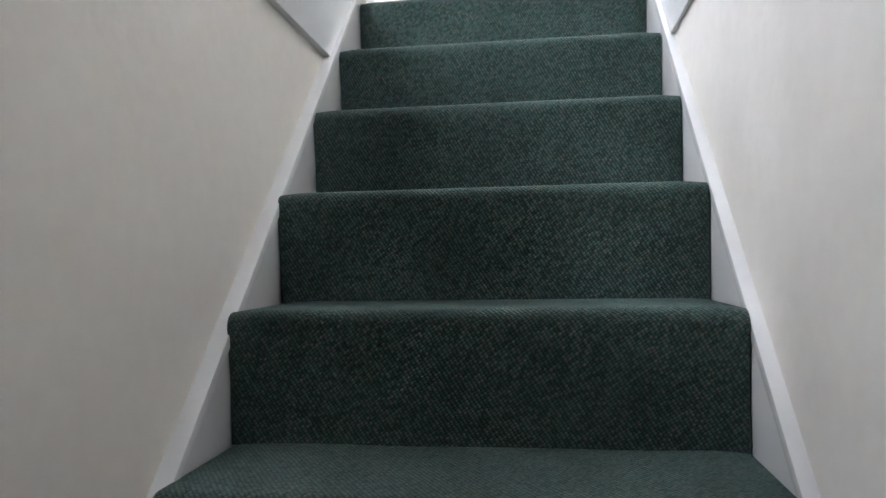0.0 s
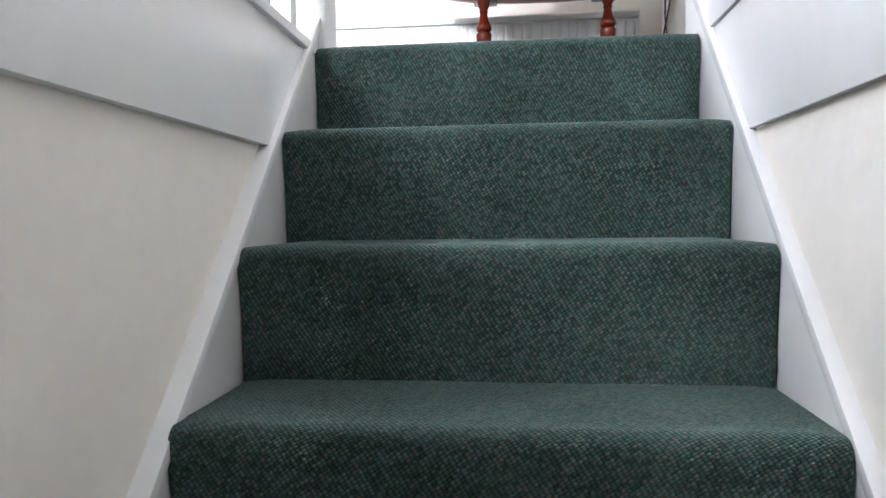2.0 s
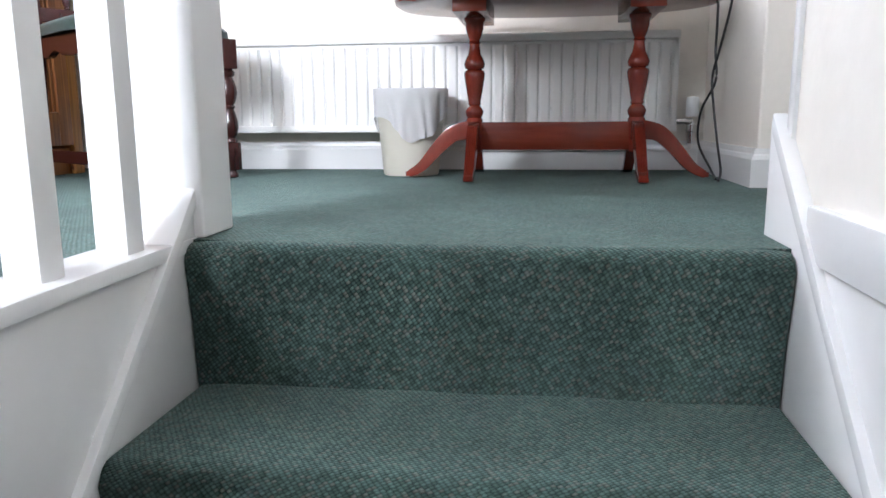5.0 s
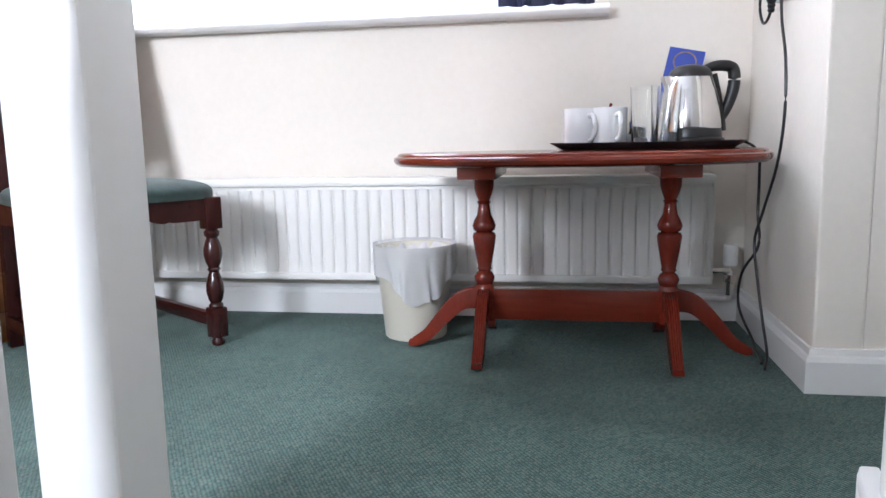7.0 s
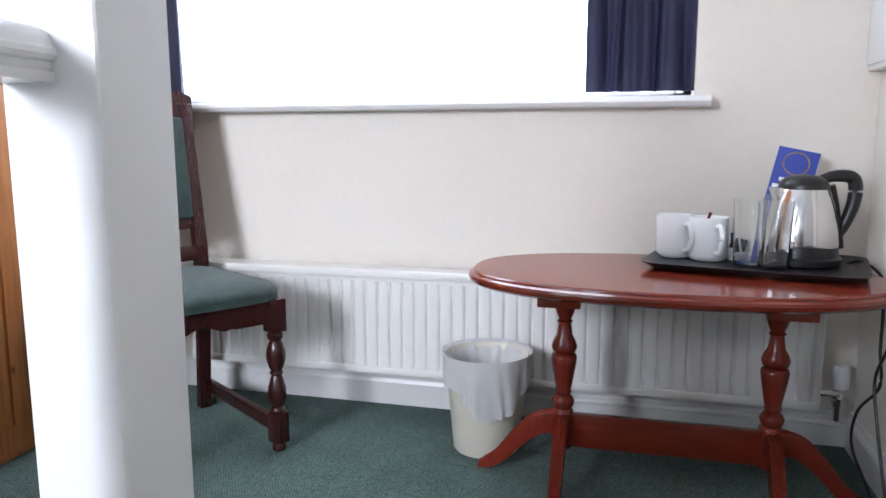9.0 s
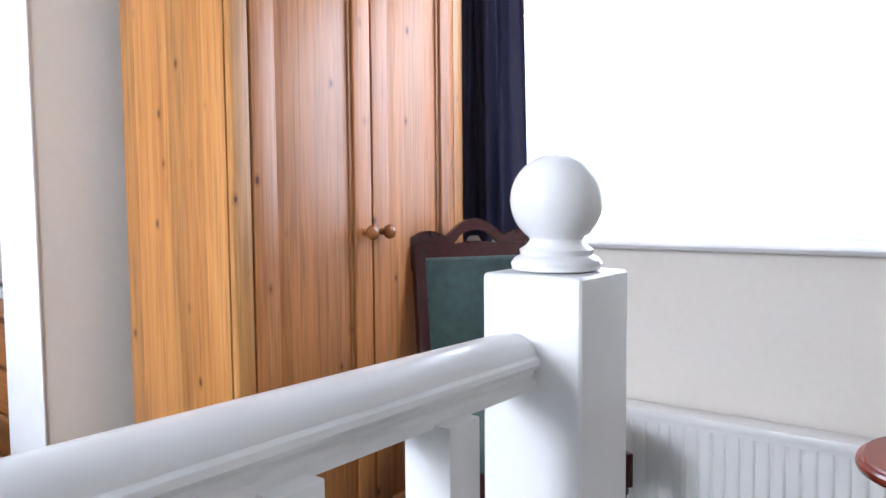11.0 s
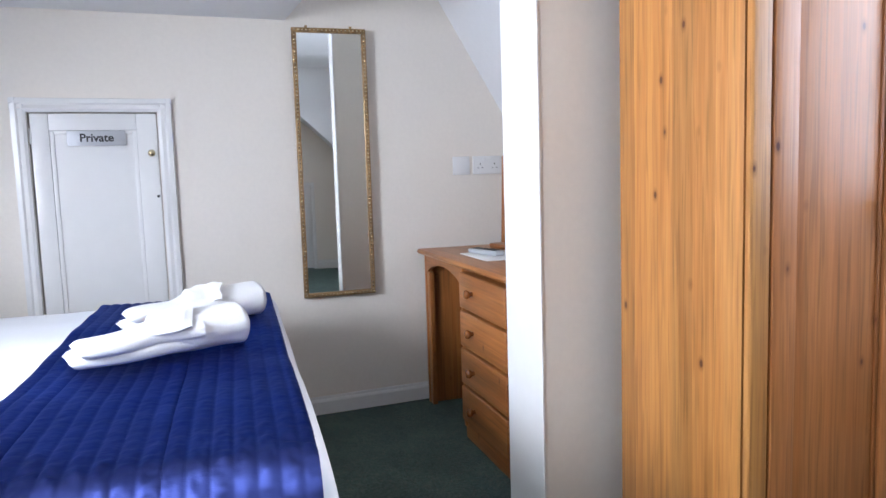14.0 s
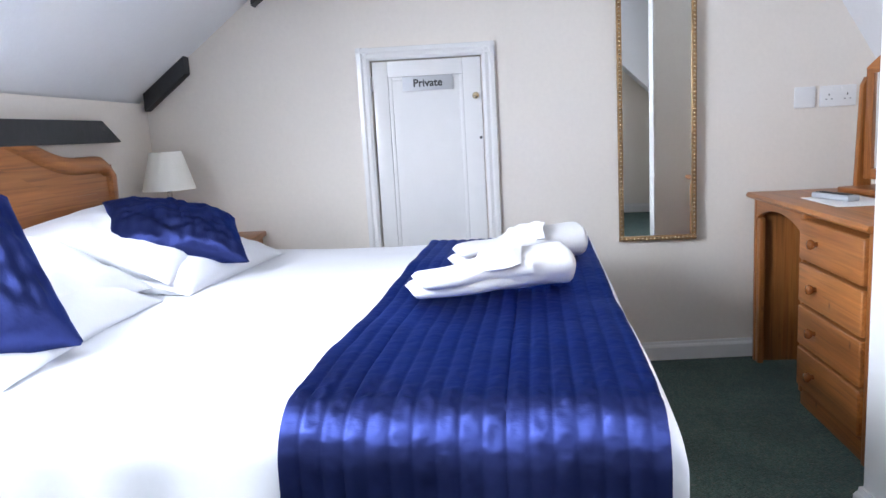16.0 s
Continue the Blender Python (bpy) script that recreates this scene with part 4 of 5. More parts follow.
# ---- mirror ----
MY0, MY1, MZ0, MZ1 = -0.040, 0.274, 0.527, 1.668
mir = thing("wall_mirror", pose(XW + 0.020, 0.5 * (MY0 + MY1), MZ0, 0, 0.2, -3.9), "tall narrow mirror in a beaded gilt frame", "mirror")
hw, hh = 0.5 * (MY1 - MY0), MZ1 - MZ0
part("mirror_glass", box((0.006, -hw + 0.015, 0.015), (0.010, hw - 0.015, hh - 0.015)), mirror_m, mir, "", None)
for lo, hi in (((0, -hw, 0), (0.02, hw, 0.02)), ((0, -hw, hh - 0.02), (0.02, hw, hh)), ((0, -hw, 0.02), (0.02, -hw + 0.02, hh - 0.02)), ((0, hw - 0.02, 0.02), (0.02, hw, hh - 0.02))):
    part("frame", box(lo, hi, 0.004), GOLD, mir)
b = bmesh.new()
bead = [(Vector((0.019, s * (hw - 0.010), 0.02 + 0.0165 * i))) for s in (-1, 1) for i in range(67)] + [Vector((0.019, -hw + 0.012 + 0.0165 * i, z)) for z in (0.010, hh - 0.010) for i in range(19)]
for p in bead:
    bmesh.ops.create_icosphere(b, subdivisions=1, radius=0.0058, matrix=Matrix.Translation(p))
part("beading", b, GILT, mir, "gilt beading", 80)
for s in (-0.6, 0.6):
    part("hanging_clip", box((0.0, s * hw - 0.006, hh), (0.004, s * hw + 0.006, hh + 0.012), 0.001), GOLD, mir)

# ---- switches and sockets ----
sk = thing("blank_plate", pose(XW, 0.722, 1.078), "white square blank wall plate above the desk", "wall plate")
part("plate", box((0, -0.042, -0.042), (0.009, 0.042, 0.042), 0.003), PLASTIC, sk)
sk = thing("double_socket", pose(XW, 0.855, 1.078), "white double wall socket above the desk", "socket")
part("plate", box((0, -0.073, -0.042), (0.009, 0.073, 0.042), 0.003), PLASTIC, sk)
for c in (-0.037, 0.037):
    b = bmesh.new()
    for dy, dz, w, h in ((0, 0.006, 0.004, 0.008), (-0.011, -0.012, 0.007, 0.003), (0.011, -0.012, 0.007, 0.003)):
        box((0.0085, c + dy - w / 2, dz - h / 2), (0.0096, c + dy + w / 2, dz + h / 2), 0, b)
    part("pin_holes", b, BLACK, sk)
    part("rocker", box((0.008, c * 0.45 - 0.007, 0.018), (0.013, c * 0.45 + 0.007, 0.034), 0.002), PLASTIC, sk)

# ---- desk ----
desk = thing("dressing_table", pose(-3.36, 0.505, 0, 0, 0, -4.5), "pine dressing table with four drawers and arched kneehole", "desk")
DW, DD, DH = 1.0, 0.50, 0.708
part("desktop", prism([(-0.02, DH - 0.022), (-0.028, DH - 0.012), (-0.02, DH), (DD, DH), (DD, DH - 0.022)], "x", -0.025, DW + 0.02, 0.003), PINEH, desk, "pine top with a moulded edge")
part("side_panel", box((0.0, 0.0, 0.0), (0.022, DD - 0.01, DH - 0.022), 0.002), PINEF, desk)
part("side_panel", box((0.50, 0.0, 0.05), (0.52, DD - 0.01, DH - 0.022), 0.002), PINEF, desk)
part("side_panel", box((DW - 0.022, 0.0, 0.0), (DW, DD - 0.01, DH - 0.022), 0.002), PINEF, desk)
part("back_panel", box((0.022, DD - 0.02, 0.02), (DW - 0.022, DD - 0.01, DH - 0.022)), PINEF, desk)
arch = [(0.022, DH - 0.022), (0.50, DH - 0.022)] + [(0.50 - 0.478 * i / 20, DH - 0.115 + 0.062 * math.sin(math.pi * i / 20) ** 0.55) for i in range(21)]
part("apron", prism(arch, "y", 0.002, 0.022), PINEH, desk, "arched apron")
part("leg_front", box((0.022, 0.004, 0.0), (0.06, 0.026, DH - 0.10), 0.003), PINEF, desk)
part("plinth", box((0.50, 0.008, 0.0), (DW - 0.022, 0.03, 0.075), 0.003), PINEH, desk)
for i in range(4):
    z0 = 0.080 + i * 0.149
    d = part("drawer", box((0.512, -0.012, z0), (DW - 0.026, 0.14, z0 + 0.138), 0.008, segs=3), PINEH, desk, "pine drawer front with a rounded edge")
    k = lathe([(0.008, 0.0), (0.007, 0.008), (0.013, 0.014), (0.017, 0.022), (0.014, 0.030), (0.002, 0.033)], 18)
    bmesh.ops.rotate(k, verts=k.verts, cent=(0, 0, 0), matrix=Matrix.Rotation(radians(90), 3, "X"))
    bmesh.ops.translate(k, verts=k.verts, vec=(0.66, -0.011, z0 + 0.072))
    part("knob", k, KNOBM, d, "turned pine knob", 60)
# dressing mirror on the desk
dm = thing("dressing_mirror", pose(-2.97, 0.87, 0.709, 0, 0, 6), "pine swing mirror standing on the dressing table", "mirror")
part("base", box((-0.24, -0.09, 0.0), (0.24, 0.09, 0.022), 0.006), PINEH, dm)
for sx in (-1, 1):
    part("upright", prism([(-0.03, 0.02), (0.03, 0.02), (0.016, 0.40), (0.0, 0.43), (-0.016, 0.40)], "x", sx * 0.225 - 0.011, sx * 0.225 + 0.011, 0.002), PINEF, dm)
fm = box((-0.205, -0.012, 0.05), (-0.165, 0.012, 0.46), 0.004)
mf = part("mirror_frame", fm, PINEF, dm)
part("frame_side", box((0.165, -0.012, 0.05), (0.205, 0.012, 0.46), 0.004), PINEF, mf)
part("frame_bottom", box((-0.165, -0.012, 0.05), (0.165, 0.012, 0.09), 0.004), PINEH, mf)
ar = [(-0.205, 0.455)] + [(-0.205 + 0.41 * i / 16, 0.46 + 0.075 * math.sin(math.pi * i / 16)) for i in range(17)] + [(0.205, 0.455), (0.165, 0.44), (-0.165, 0.44)]
part("frame_arch", prism(ar, "y", -0.012, 0.012, 0.0), PINEH, mf)
part("glass", box((-0.166, -0.003, 0.088), (0.166, 0.003, 0.445)), mirror_m, mf, "", None)
single("paper_mat", box((-0.15, -0.10, 0), (0.15, 0.10, 0.003), 0.001), PAPER, pose(-2.90, 0.64, 0.709, 0, 0, -4), "white paper mat lying on the dressing table", "mat")
rc = thing("remote_control", pose(-2.95, 0.62, 0.713, 0, 0, 10), "grey remote control lying on the paper mat", "remote")
part("body", box((-0.095, -0.024, 0), (0.095, 0.024, 0.020), 0.006, segs=3), GREYP, rc)
b = bmesh.new()
for i in range(8):
    for j in range(3):
        box((-0.08 + i * 0.02, -0.016 + j * 0.012, 0.0195), (-0.068 + i * 0.02, -0.008 + j * 0.012, 0.022), 0, b)
part("buttons", b, BLACK, rc)
# stool under the desk
st = thing("stool", pose(-3.05, 0.80, 0), "low dark stool with a blue seat under the dressing table", "stool")
part("seat", sheet(40, 8, pad(0.34, 0.26, 0.40, 0.05)), SATIN, st, "blue seat pad", 60)
part("frame", box((-0.16, -0.12, 0.345), (0.16, 0.12, 0.40), 0.004), DARKWOOD, st)
for sx in (-1, 1):
    for sy in (-1, 1):
        part("leg", lathe([(0.012, 0), (0.015, 0.02), (0.012, 0.1), (0.018, 0.2), (0.014, 0.3), (0.018, 0.346)], 14, None, (sx * 0.14, sy * 0.10, 0)), DARKWOOD, st)

# ---- bed ----
BW, BL, BZ = 1.56, 1.60, 0.605
BM = pose(-1.394, -0.447, 0, 0, 0, -6.3)
# local: width towards -x, length towards -y, the foot at y = 0, the near side at x = 0
bed = thing("double_bed", BM, "pine double bed with a curved headboard, neatly made", "bed")
part("base", box((-BW + 0.03, -BL, 0.06), (-0.03, -0.03, 0.34), 0.02), LINEN, bed)
part("mattress", box((-BW + 0.02, -BL, 0.34), (-0.02, -0.02, BZ - 0.02), 0.05, segs=4), LINEN, bed)
for x in (-BW + 0.1, -0.1):
    for y in (-BL + 0.1, -0.1):
        part("leg", lathe([(0.02, 0), (0.025, 0.06)], 12, None, (x, y, 0)), BLACK, bed)


def hb_top(t):
    s = abs(t)
    return 1.005 + (0.125 * (0.5 + 0.5 * math.cos(s / 0.74 * math.pi)) if s < 0.74 else 0.0)


hbx = [-1 + 2 * i / 48 for i in range(49)]
cx, hwid = -BW / 2 + 0.12, BW / 2 - 0.12
out = [(cx + t * hwid, hb_top(t) - 0.03) for t in hbx] + [(cx + hwid, 0.25), (cx - hwid, 0.25)]
hb = part("headboard", prism(out, "y", -BL - 0.028, -BL - 0.004), PINEH, bed, "honey pine headboard with a curved top")
inn = [(cx + t * (hwid - 0.11), hb_top(t * 0.93) - 0.12) for t in hbx] + [(cx + hwid - 0.11, 0.3), (cx - hwid + 0.11, 0.3)]
part("headboard_panel", prism(inn, "y", -BL - 0.006, BL * -1 + 0.002, 0.0), PINEH, hb)
b = tube([(cx - hwid + 0.012, -BL - 0.016, 0.3)] + [(cx + t * (hwid - 0.012), -BL - 0.016, hb_top(t) - 0.028 - (0.04 * max(0, abs(t) - 0.93) / 0.07)) for t in hbx] + [(cx + hwid - 0.012, -BL - 0.016, 0.3)], 0.030, 12)
part("headboard_moulding", b, PINEH, hb, "rounded pine moulding", 50)


def drape(lift, a0, a1, b0, b1, droop_a, droop_b, quilt=0.0, seed=0.0, pitch=0.03):
    """A cover over the bed: a runs across from the near side, b from the foot to the head; beyond the edges it hangs down."""
    def f(u, v):
        a, b_ = a0 + u * (a1 - a0), b0 + v * (b1 - b0)
        oa = max(0.0, -a, a - BW)
        ob_ = max(0.0, -b_)
        r = 0.06 + lift
        def fall(o, r=r):
            if o <= 0:
                return 0.0, 0.0
            if o < r * 1.57:
                t = o / r
                return r * math.sin(t), r * (1 - math.cos(t))
            return r, r + (o - r * 1.57)
        ha, za = fall(oa + 0.0)
        hb_, zb = fall(ob_, 0.05 if lift < 0.02 else 0.055)
        w = noise.noise(Vector((a * 2.2 + seed, b_ * 2.2, seed)))
        w2 = noise.noise(Vector((a * 7 + seed, b_ * 5, seed + 3)))
        w3 = noise.noise(Vector((a * 1.5, b_ * 9, seed + 5)))
        x = min(max(a, 0), BW)
        sx = ha if a < 0 else (-ha if a > BW else 0)
        hang = min(1.0, max(za, zb) / 0.2)
        xx = -x + (ha if a < 0 else -ha)
        if a >= 0 and a <= BW:
            xx = -x
        yy = -max(b_, 0) + hb_
        z = BZ + lift - max(za, zb) - 0.3 * min(za, zb) + 0.012 * w + 0.004 * w2
        xx += (0.020 * w3 * hang + 0.008 * w2) * (1 if a < BW / 2 else -1) * (oa > 0)
        yy += (0.02 * w3 * hang) * (ob_ > 0)
        if quilt:
            q = abs(math.sin(math.pi * b_ / pitch))
            # fine puckers run off the seams, longer where the cloth bends over the edge
            wr = noise.noise(Vector((a * 30, b_ * 45, 9.0))) + 0.5 * noise.noise(Vector((a * 75, b_ * 60, 4.0)))
            bend = math.exp(-((a + 0.02) / 0.09) ** 2)
            q2 = quilt * (q ** 0.55 - 0.6) + 0.0014 * w2 + (0.0013 + 0.0042 * bend) * wr * q
            tilt = min(1.0, oa / (r * 1.57))
            z += q2 * (1 - tilt)
            xx += (q2 * tilt if a < 0 else 0)
        return (xx, yy, max(z, 0.08))
    return f


single("duvet", sheet(130, 110, drape(0.010, -0.42, BW + 0.40, -0.36, BL - 0.02, 0.3, 0.3)), LINEN, BM, "plain white duvet spread smoothly over the bed", "duvet", smooth=80)
single("bed_runner", sheet(420, 190, drape(0.026, -0.38, BW + 0.34, -0.025, 0.54, 0.3, 0.3, 0.0048, 0.0, 0.034)), SATIN, BM, "quilted royal blue satin runner across the bed", "bed runner", smooth=60)


def cushion(w, h, t, quilt=0.0, seed=0.0, pitch=0.035):
    """A stuffed cover: two faces that bulge in the middle and meet in a seam with drawn-out corners."""
    def f(u, v):
        side = 1 if v <= 0.5 else -1
        rho = 2 * v if v <= 0.5 else 2 * (1 - v)     # 0 in the middle of a face, 1 at the seam
        a = 2 * math.pi * u
        rr = 1 / max(abs(math.cos(a)), abs(math.sin(a)))
        x0, y0 = rr * math.cos(a) * rho, rr * math.sin(a) * rho
        pull = 1 - 0.07 * (1 - x0 * x0 * y0 * y0) * rho
        ex = max(0.0, (1 - abs(x0) ** 2.6) * (1 - abs(y0) ** 2.6))
        n_ = noise.noise(Vector((x0 * 2 + seed, y0 * 2, side + seed)))
        n2 = noise.noise(Vector((x0 * 5 + seed, y0 * 5, side * 2 + seed)))
        z = side * (0.5 * t * ex ** 0.55) * (1 + 0.18 * n_) + 0.010 * n2 * min(1, ex * 4) - 0.012 * (x0 * x0 * y0 * y0)
        x, y = 0.5 * w * x0 * pull, 0.5 * h * y0 * pull
        if quilt:
            z += side * quilt * (abs(math.sin(math.pi * x / pitch)) ** 0.6 - 0.6) * min(1, ex * 3)
        return (x, y, z)
    return f


def bolster(name, f, mat, m, label, cat, group, res=(80, 40)):
    return single(name, sheet(*res, f), mat, HEAD @ m, label, cat, group, smooth=80)


HEAD = pose(-1.392, -0.425, 0, 0, 0, -5.5)
# pillows lean flat against the headboard, cushions stand on them
for i, (x, y, z, rx, rz) in enumerate(((-0.40, -1.36, 0.665, -8, 4), (-0.44, -1.42, 0.745, -20, -3), (-1.15, -1.31, 0.665, -8, -4), (-1.12, -1.39, 0.745, -20, 3))):
    bolster("pillow", cushion(0.68, 0.46, 0.15, 0, i * 3.1), LINEN, pose(x, y, z, rx, 0, rz), "plump white pillow lying at the head of the bed", "pillow", "white pillows")
bolster("cushion", cushion(0.44, 0.40, 0.15, 0.006, 1.0), SATIN, pose(-0.16, -1.30, 0.80, -50, 0, -30), "quilted blue satin cushion leaning on the pillows", "cushion", "blue cushions", (140, 50))
bolster("cushion", cushion(0.41, 0.28, 0.13, 0.005, 6.0), SATIN, pose(-1.06, -1.255, 0.775, -26, -13, -54), "quilted blue satin cushion lying against the far pillow", "cushion", "blue cushions", (140, 50))


def towel(m, seed):
    """A hand towel: soft folds laid flat, the other end rolled up, a loose wrapped end turned over the middle."""
    tw = thing("folded_towel", BM @ m @ Matrix.Scale(1.06, 4), "folded white towel rolled at one end on the runner", "towel", "folded towels")
    for i in range(2):
        def layer(u, v, i=i):
            wide = (0.135 - 0.02 * u) * (0.88 + 0.12 * math.sqrt(max(0.0, 1 - max(0.0, (0.25 - u) / 0.25) ** 2)))
            a = 2 * math.pi * v
            x = -0.20 + 0.014 * i + 0.26 * u
            y = 0.5 * wide * math.copysign(abs(math.cos(a)) ** 0.8, math.cos(a)) - 0.008 * i + 0.008 * math.sin(7 * u + 2 * i + seed)
            end = math.sqrt(max(0.0, 1 - max(0.0, (0.09 - u) / 0.09) ** 2))
            soft = noise.noise(Vector((x * 14 + seed, y * 12, i * 3.0)))
            z = 0.016 + 0.024 * i + 0.012 * u + 0.0165 * (1 + 0.4 * u) * end * math.copysign(abs(math.sin(a)) ** 0.75, math.sin(a)) + 0.004 * soft
            return (x, y, max(z, 0.0))
        part("fold", sheet(30, 36, layer), TOWEL, tw, "", 80)

    def roll(u, v):
        a = 2 * math.pi * u
        x = -0.04 + 0.235 * v
        end = math.sqrt(max(0, 1 - max(0, (v - 0.90) / 0.10) ** 2 - max(0, (0.10 - v) / 0.10) ** 2))
        lip = 0.006 * max(0.0, 1 - abs(((a - 0.6) % (2 * math.pi)) - 0.5) / 0.5)
        r = (0.045 + lip + 0.004 * noise.noise(Vector((x * 12, math.cos(a) * 1.5, math.sin(a) * 1.5 + seed)))) * end
        return (x, r * 1.30 * math.cos(a), 0.045 + r * math.sin(a))
    part("roll", sheet(60, 36, roll), TOWEL, tw, "rolled end of the towel", 80)

    def flap(u, v):
        # lies over the fold, rises on to the roll and ends in a ragged curled edge
        c = 2 * v - 1
        x = -0.085 + 0.150 * u + 0.016 * noise.noise(Vector((c * 2.2, seed, 1.0))) * u - 0.02 * c * c
        y = c * (0.050 + 0.022 * u) + 0.008 * math.sin(6 * u + seed)
        z = 0.052 + 0.050 * math.sin(math.pi * 0.55 * u) * (1 - 0.8 * abs(c) ** 2.0) + 0.006 * noise.noise(Vector((x * 30, y * 24, seed))) + 0.010 * max(0.0, u - 0.8) / 0.2 * (0.5 + 0.5 * math.sin(4 * c + seed))
        return (x, y, z)
    part("flap", sheet(34, 30, flap, 0.007), TOWEL, tw, "loose end turned over the middle", 80)


towel(pose(-0.715, -0.262, BZ + 0.029, 0, 0, 110), 1.0)
towel(pose(-1.105, -0.205, BZ + 0.029, 0, 0, 110), 4.0)

# ---- bedside ----
ns = thing("bedside_table", pose(-3.27, -1.72, 0), "small pine bedside table beside the bed", "bedside table")
part("top", box((-0.135, -0.2, 0.63), (0.135, 0.2, 0.652), 0.006), PINEH, ns)
part("body", box((-0.125, -0.185, 0.12), (0.125, 0.185, 0.63), 0.003), PINEF, ns)
for sx in (-1, 1):
    for sy in (-1, 1):
        part("leg", box((sx * 0.105 - 0.015, sy * 0.165 - 0.015, 0.0), (sx * 0.105 + 0.015, sy * 0.165 + 0.015, 0.12), 0.003), PINEF, ns)
lp = thing("table_lamp", pose(-3.20, -1.83, 0.652), "glass table lamp with a cream coolie shade", "lamp")
part("lamp_base", lathe([(0.045, 0), (0.045, 0.008), (0.012, 0.014), (0.010, 0.04), (0.022, 0.06), (0.026, 0.085), (0.016, 0.11), (0.009, 0.118), (0.018, 0.13), (0.020, 0.145), (0.010, 0.165), (0.008, 0.20)], 24), GLASS, lp, "faceted glass lamp base", 50)
part("lamp_neck", lathe([(0.009, 0.195), (0.011, 0.20), (0.011, 0.235), (0.004, 0.24)], 16), CHROME, lp)
b = lathe([(0.098, 0.205), (0.100, 0.205), (0.060, 0.352), (0.058, 0.352), (0.097, 0.208)], 40)
part("shade", b, SHADE, lp, "cream fabric shade", 40)

# ---- beams ----
single("purlin", prism([(-3.03, 1.05), (-0.6, 1.05), (-0.6, 1.125), (-2.90, 1.125)], "y", YK - 0.02, YK + 0.055, 0.005), BEAMM, pose(0, 0, 0), "dark painted timber purlin along the knee wall", "beam", "roof timbers")


def rafter(y0, y1, t):
    pts = [(y0, slope_bed(y0) + 0.02), (y1, slope_bed(y1) + 0.02), (y1, slope_bed(y1) - t), (y0 - 0.0, slope_bed(y0) - t)]
    return prism(pts, "x", XW - 0.01, XW + 0.06, 0.003)


single("rafter", rafter(-1.955, -1.775, 0.07), BEAMM, pose(0, 0, 0), "short dark painted rafter end against the wall", "beam", "roof timbers")
single("rafter", rafter(-1.485, -1.15, 0.05), BEAMM, pose(0, 0, 0), "dark painted rafter against the wall", "beam", "roof timbers")
# window of the second dormer
rw = tagged(new("window_2"), "white framed window in the second dormer", "", "", "structure")
for lo, hi in (((RX0, RZ0), (RX0 + 0.045, RZ1)), ((RX1 - 0.045, RZ0), (RX1, RZ1)), ((RX0 + 0.045, RZ0), (RX1 - 0.045, RZ0 + 0.045)), ((RX0 + 0.045, RZ1 - 0.045), (RX1 - 0.045, RZ1))):
    part("window_frame", box((lo[0], YK - 0.09, lo[1]), (hi[0], YK - 0.04, hi[1]), 0.003), GLOSS, rw)
p = part("pane", box((RX0 + 0.045, YK - 0.07, RZ0 + 0.045), (RX1 - 0.045, YK - 0.065, RZ1 - 0.045)), GLASS, rw)
p.visible_shadow = False

# ---- tea tray ----
TM = pose(0.365, 1.275, 0.510, 0, 0, -13)
tray = thing("tea_tray", TM, "black plastic tray on the oval table", "tray")
b = bmesh.new()
rings = []
for w, d, z in ((0.40, 0.27, 0.0), (0.41, 0.28, 0.002), (0.46, 0.325, 0.017), (0.462, 0.327, 0.019), (0.455, 0.32, 0.019), (0.405, 0.275, 0.005)):
    rings.append([b.verts.new(p) for p in oval(w, d, z, 48, 9)])
for p, q in zip(rings, rings[1:]):
    for i in range(48):
        b.faces.new((p[i], p[(i + 1) % 48], q[(i + 1) % 48], q[i]))
b.faces.new(rings[0][::-1]), b.faces.new(rings[-1])
part("tray_body", b, BLACK, tray, "", 40)


def mug(m, label):
    mg = thing("mug", m @ Matrix.Scale(1.22, 4), label, "mug", "white mugs")
    part("cup", lathe([(0.030, 0.0), (0.034, 0.002), (0.036, 0.01), (0.037, 0.082), (0.036, 0.084), (0.034, 0.082), (0.033, 0.008), (0.001, 0.007)], 28), CHINA, mg, "", 50)
    part("handle", tube(curve3([(0.035, 0, 0.068), (0.052, 0, 0.068), (0.060, 0, 0.045), (0.052, 0, 0.022), (0.035, 0, 0.016)], 6), 0.0055, 10), CHINA, mg)


mug(pose(0.192, 1.365, 0.516, 0, 0, -60), "white china mug standing on the tray")
mug(pose(0.268, 1.330, 0.516, 0, 0, -70), "white china mug holding a spoon")
single("teaspoon", tube([(0, 0, 0), (0.0, 0.01, 0.10), (0.004, 0.016, 0.113)], 0.003, 8, None, [0.002, 0.003, 0.0045]), MAHOG, pose(0.255, 1.328, 0.515, 8, 6, 0), "brown spoon standing in the mug", "spoon")
for i, (x, y, h) in enumerate(((0.352, 1.285, 0.150), (0.398, 1.240, 0.150))):
    single("drinking_glass", lathe([(0.030, 0.0), (0.032, 0.002), (0.037, h), (0.0355, h), (0.030, 0.010), (0.001, 0.009)], 28), GLASS, pose(x, y, 0.516), "clear straight drinking glass on the tray", "glass", "tray glasses", smooth=50)
bw = thing("sachet_bowl", pose(0.335, 1.345, 0.516), "small white bowl of tea and sugar sachets", "bowl")
part("bowl", lathe([(0.022, 0), (0.03, 0.02), (0.034, 0.032), (0.032, 0.032), (0.026, 0.012), (0.001, 0.008)], 24), CHINA, bw, "", 50)
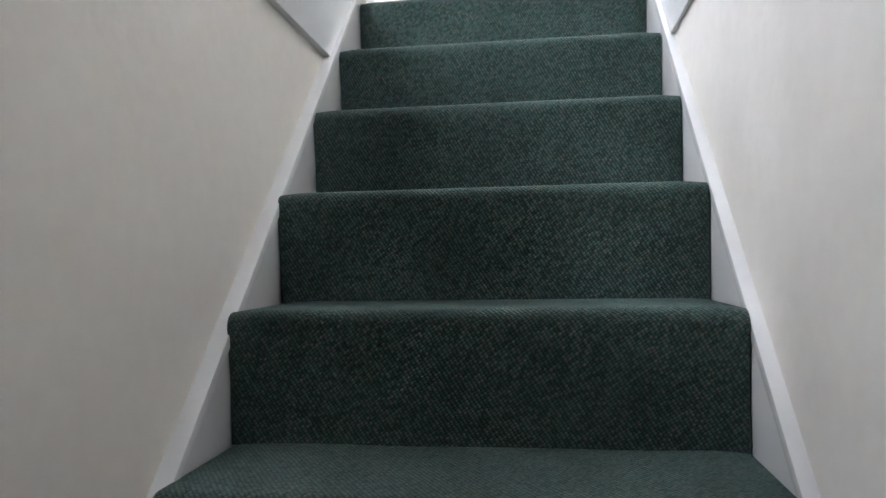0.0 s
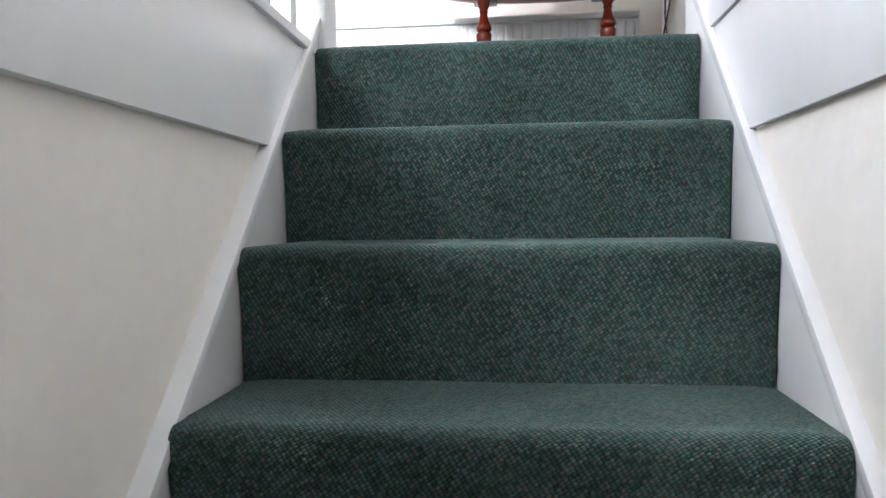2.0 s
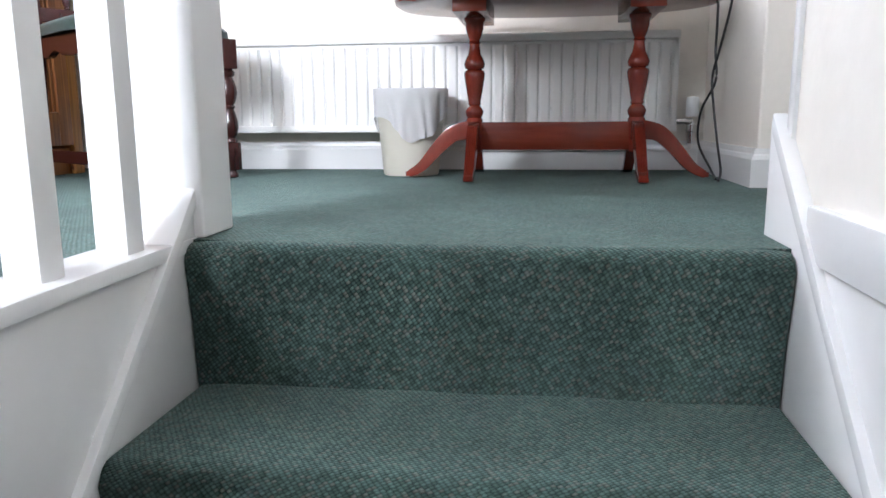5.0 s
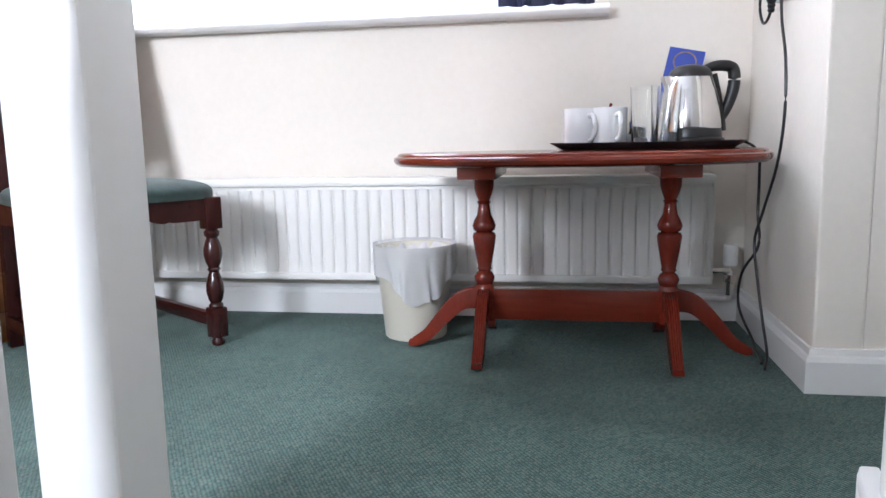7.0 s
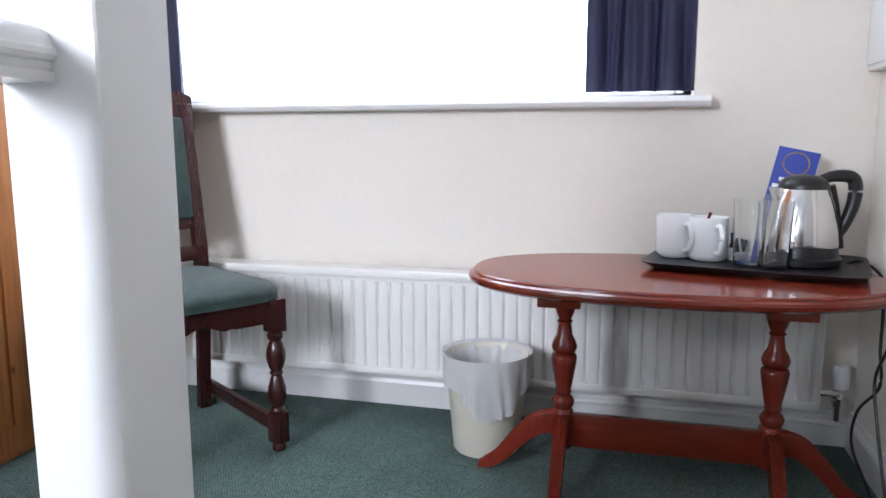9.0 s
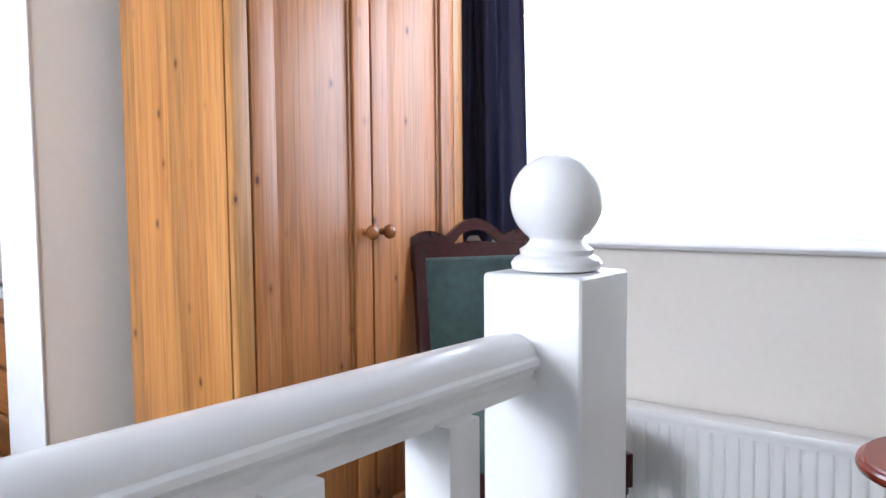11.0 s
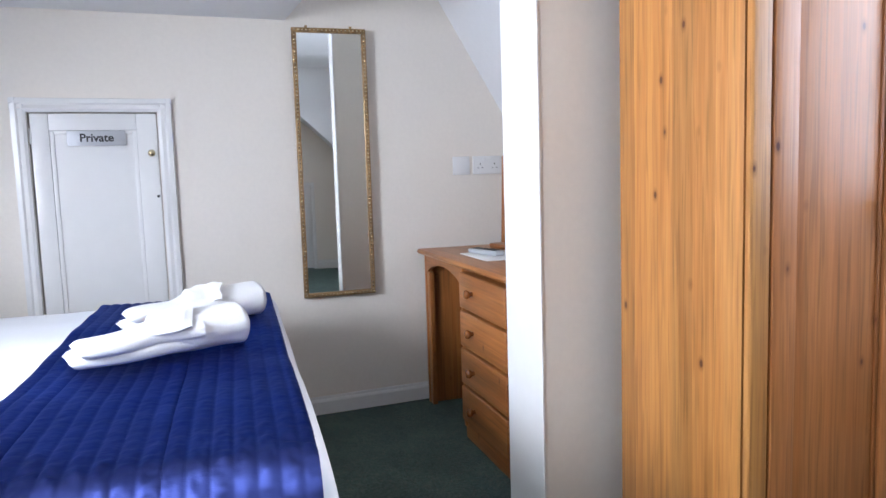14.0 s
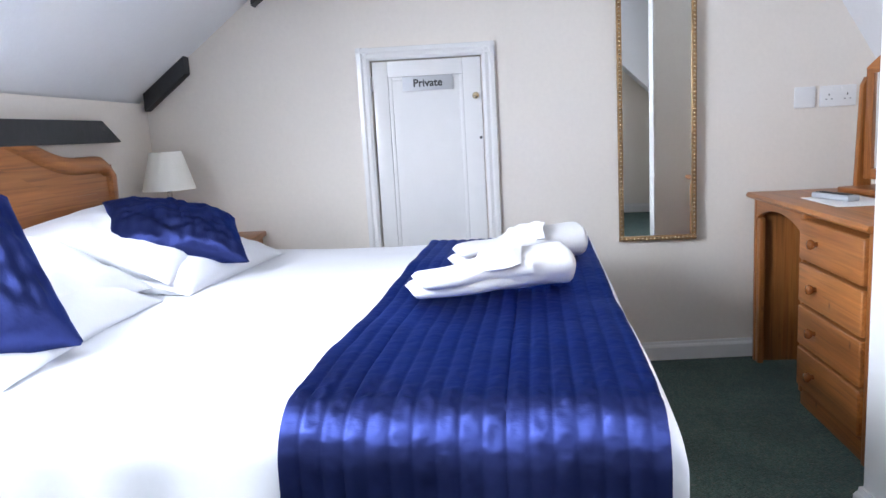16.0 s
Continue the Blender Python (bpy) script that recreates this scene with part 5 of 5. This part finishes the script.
for i, (x, y, rz, mt) in enumerate(((-0.008, 0.0, 20, BLACK), (0.010, 0.005, -15, PAPER), (0.0, 0.012, 50, BLUEP), (0.014, -0.006, 80, PAPER))):
    sx = part("sachet", box((-0.018, -0.002, 0.012), (0.018, 0.002, 0.062), 0.001), mt, bw)
    sx.matrix_local = pose(x, y, 0.003, 14 - 8 * i, 10 - 6 * i, rz)

ket = thing("kettle", pose(0.468, 1.325, 0.516, 0, 0, 12) @ Matrix.Diagonal((1.2, 1.2, 1.2, 1)), "brushed steel jug kettle with a black handle", "kettle")
part("kettle_base", lathe([(0.070, 0), (0.074, 0.004), (0.074, 0.014), (0.068, 0.018), (0.067, 0.034), (0.066, 0.036)], 36), BLACK, ket, "black power base", 40)
part("kettle_body", lathe([(0.066, 0.036), (0.067, 0.040), (0.063, 0.075), (0.055, 0.115), (0.046, 0.142), (0.045, 0.144)], 40), CHROME, ket, "polished steel body", 50)
part("lid", lathe([(0.045, 0.143), (0.045, 0.150), (0.040, 0.160), (0.028, 0.168), (0.010, 0.171), (0.001, 0.171)], 32), BLACK, ket, "domed black lid", 60)
part("spout", prism([(-0.062, 0.147), (-0.036, 0.147), (-0.036, 0.105), (-0.052, 0.12)], "y", -0.014, 0.014, 0.004), CHROME, ket)
hd = curve3([(0.030, 0, 0.160), (0.055, 0, 0.168), (0.086, 0, 0.166), (0.096, 0, 0.150), (0.094, 0, 0.115), (0.080, 0, 0.075), (0.062, 0, 0.045)], 7)
part("handle", tube(hd, 0.0105, 12, None, [0.009 + 0.004 * math.sin(math.pi * i / (len(hd) - 1)) for i in range(len(hd))]), BLACK, ket, "black looped handle", 60)
part("rear_spine", tube(curve3([(0.046, 0, 0.150), (0.056, 0, 0.11), (0.066, 0, 0.06), (0.070, 0, 0.03)], 6), 0.012, 12), BLACK, ket)

br = thing("brochure", pose(0.418, 1.405, 0.516, -14, 12, -8) @ Matrix.Diagonal((0.95, 1, 1.30, 1)), "blue folded brochure leaning behind the kettle", "brochure")
part("cover", box((-0.05, -0.0015, 0.0), (0.05, 0.0015, 0.21), 0.0006), BLUEP, br)
part("pages", box((-0.048, 0.002, 0.001), (0.053, 0.008, 0.207), 0.0006), PAPER, br)
part("photograph", box((-0.049, -0.0024, 0.05), (0.049, -0.0014, 0.115)), PHOTO, br)
b = box((-0.03, -0.0024, 0.145), (0.03, -0.0014, 0.152))
box((-0.042, -0.0024, 0.130), (0.042, -0.0014, 0.138), 0, b)
part("print_lines", b, PAPER, br, "pale printed lines")
em = bmesh.new()
for i in range(28):
    a0, a1 = 2 * math.pi * i / 28, 2 * math.pi * (i + 1) / 28
    em.faces.new([em.verts.new((r * 1.45 * math.cos(a), -0.0022, 0.182 + r * math.sin(a))) for r, a in ((0.020, a0), (0.020, a1), (0.0225, a1), (0.0225, a0))])
part("emblem", em, GOLD, br, "plain oval outline")

# ---- plugs, trunking and flexes on the cheek wall ----
so = thing("wall_socket", pose(XA, 1.197, 0.900), "white double wall socket holding two black plugs", "socket")
part("plate", box((-0.012, -0.075, -0.045), (0, 0.075, 0.045), 0.003), PLASTIC, so)
grip = lathe([(0.006, -0.072), (0.009, -0.066), (0.007, -0.062), (0.010, -0.056), (0.008, -0.052), (0.011, -0.046), (0.014, -0.022)], 14, None, (-0.018, 0, 0))
single("plug", joined(box((-0.032, -0.021, -0.022), (0.0, 0.021, 0.026), 0.005, segs=3), grip), BLACK, pose(XA - 0.0125, 1.235, 0.900), "black plug with a ribbed grip", "plug", "black plugs")
single("plug", box((-0.038, -0.022, -0.026), (0.0, 0.022, 0.032), 0.006, segs=3), BLACK, pose(XA - 0.0125, 1.160, 0.905), "square black plug in the wall socket", "plug", "black plugs")
tr = thing("cable_trunking", pose(XA, 0, 0), "white plastic cable trunking on the wall", "trunking")
part("channel", box((-0.030, 1.285, 0.965), (0.0, YW, 1.13), 0.004), PLASTIC, tr)
part("lid", box((-0.034, 1.290, 0.978), (-0.0305, YW - 0.004, 1.117), 0.001), PLASTIC, tr)
single("flex", tube(curve3([(0.636, 1.160, 0.882), (0.634, 1.140, 0.80), (0.632, 1.085, 0.70), (0.632, 1.075, 0.58), (0.632, 1.115, 0.47), (0.625, 1.185, 0.36), (0.615, 1.215, 0.28), (0.618, 1.185, 0.19), (0.622, 1.14, 0.10), (0.622, 1.085, 0.030), (0.608, 1.045, 0.005)], 8), 0.0035, 8), BLACK, pose(0, 0, 0), "thin black flex hanging down the wall to the floor", "cable", "black flexes")
single("flex", tube(curve3([(0.575, 1.355, 0.512), (0.600, 1.33, 0.525), (0.625, 1.26, 0.500), (0.622, 1.225, 0.44), (0.620, 1.215, 0.35), (0.622, 1.205, 0.27), (0.600, 1.265, 0.19), (0.600, 1.285, 0.10), (0.618, 1.20, 0.030), (0.612, 1.09, 0.005)], 8), 0.0035, 8), BLACK, pose(0, 0, 0), "thin black kettle flex trailing off the table", "cable", "black flexes")
single("flex", tube(curve3([(0.634, 1.235, 0.832), (0.630, 1.250, 0.812), (0.628, 1.280, 0.812), (0.626, 1.305, 0.850), (0.624, 1.290, 0.905), (0.622, 1.265, 0.97), (0.634, 1.25, 1.10), (0.640, 1.24, 1.30)], 8), 0.0035, 8), BLACK, pose(0, 0, 0), "black flex looping up from the plug", "cable", "black flexes")
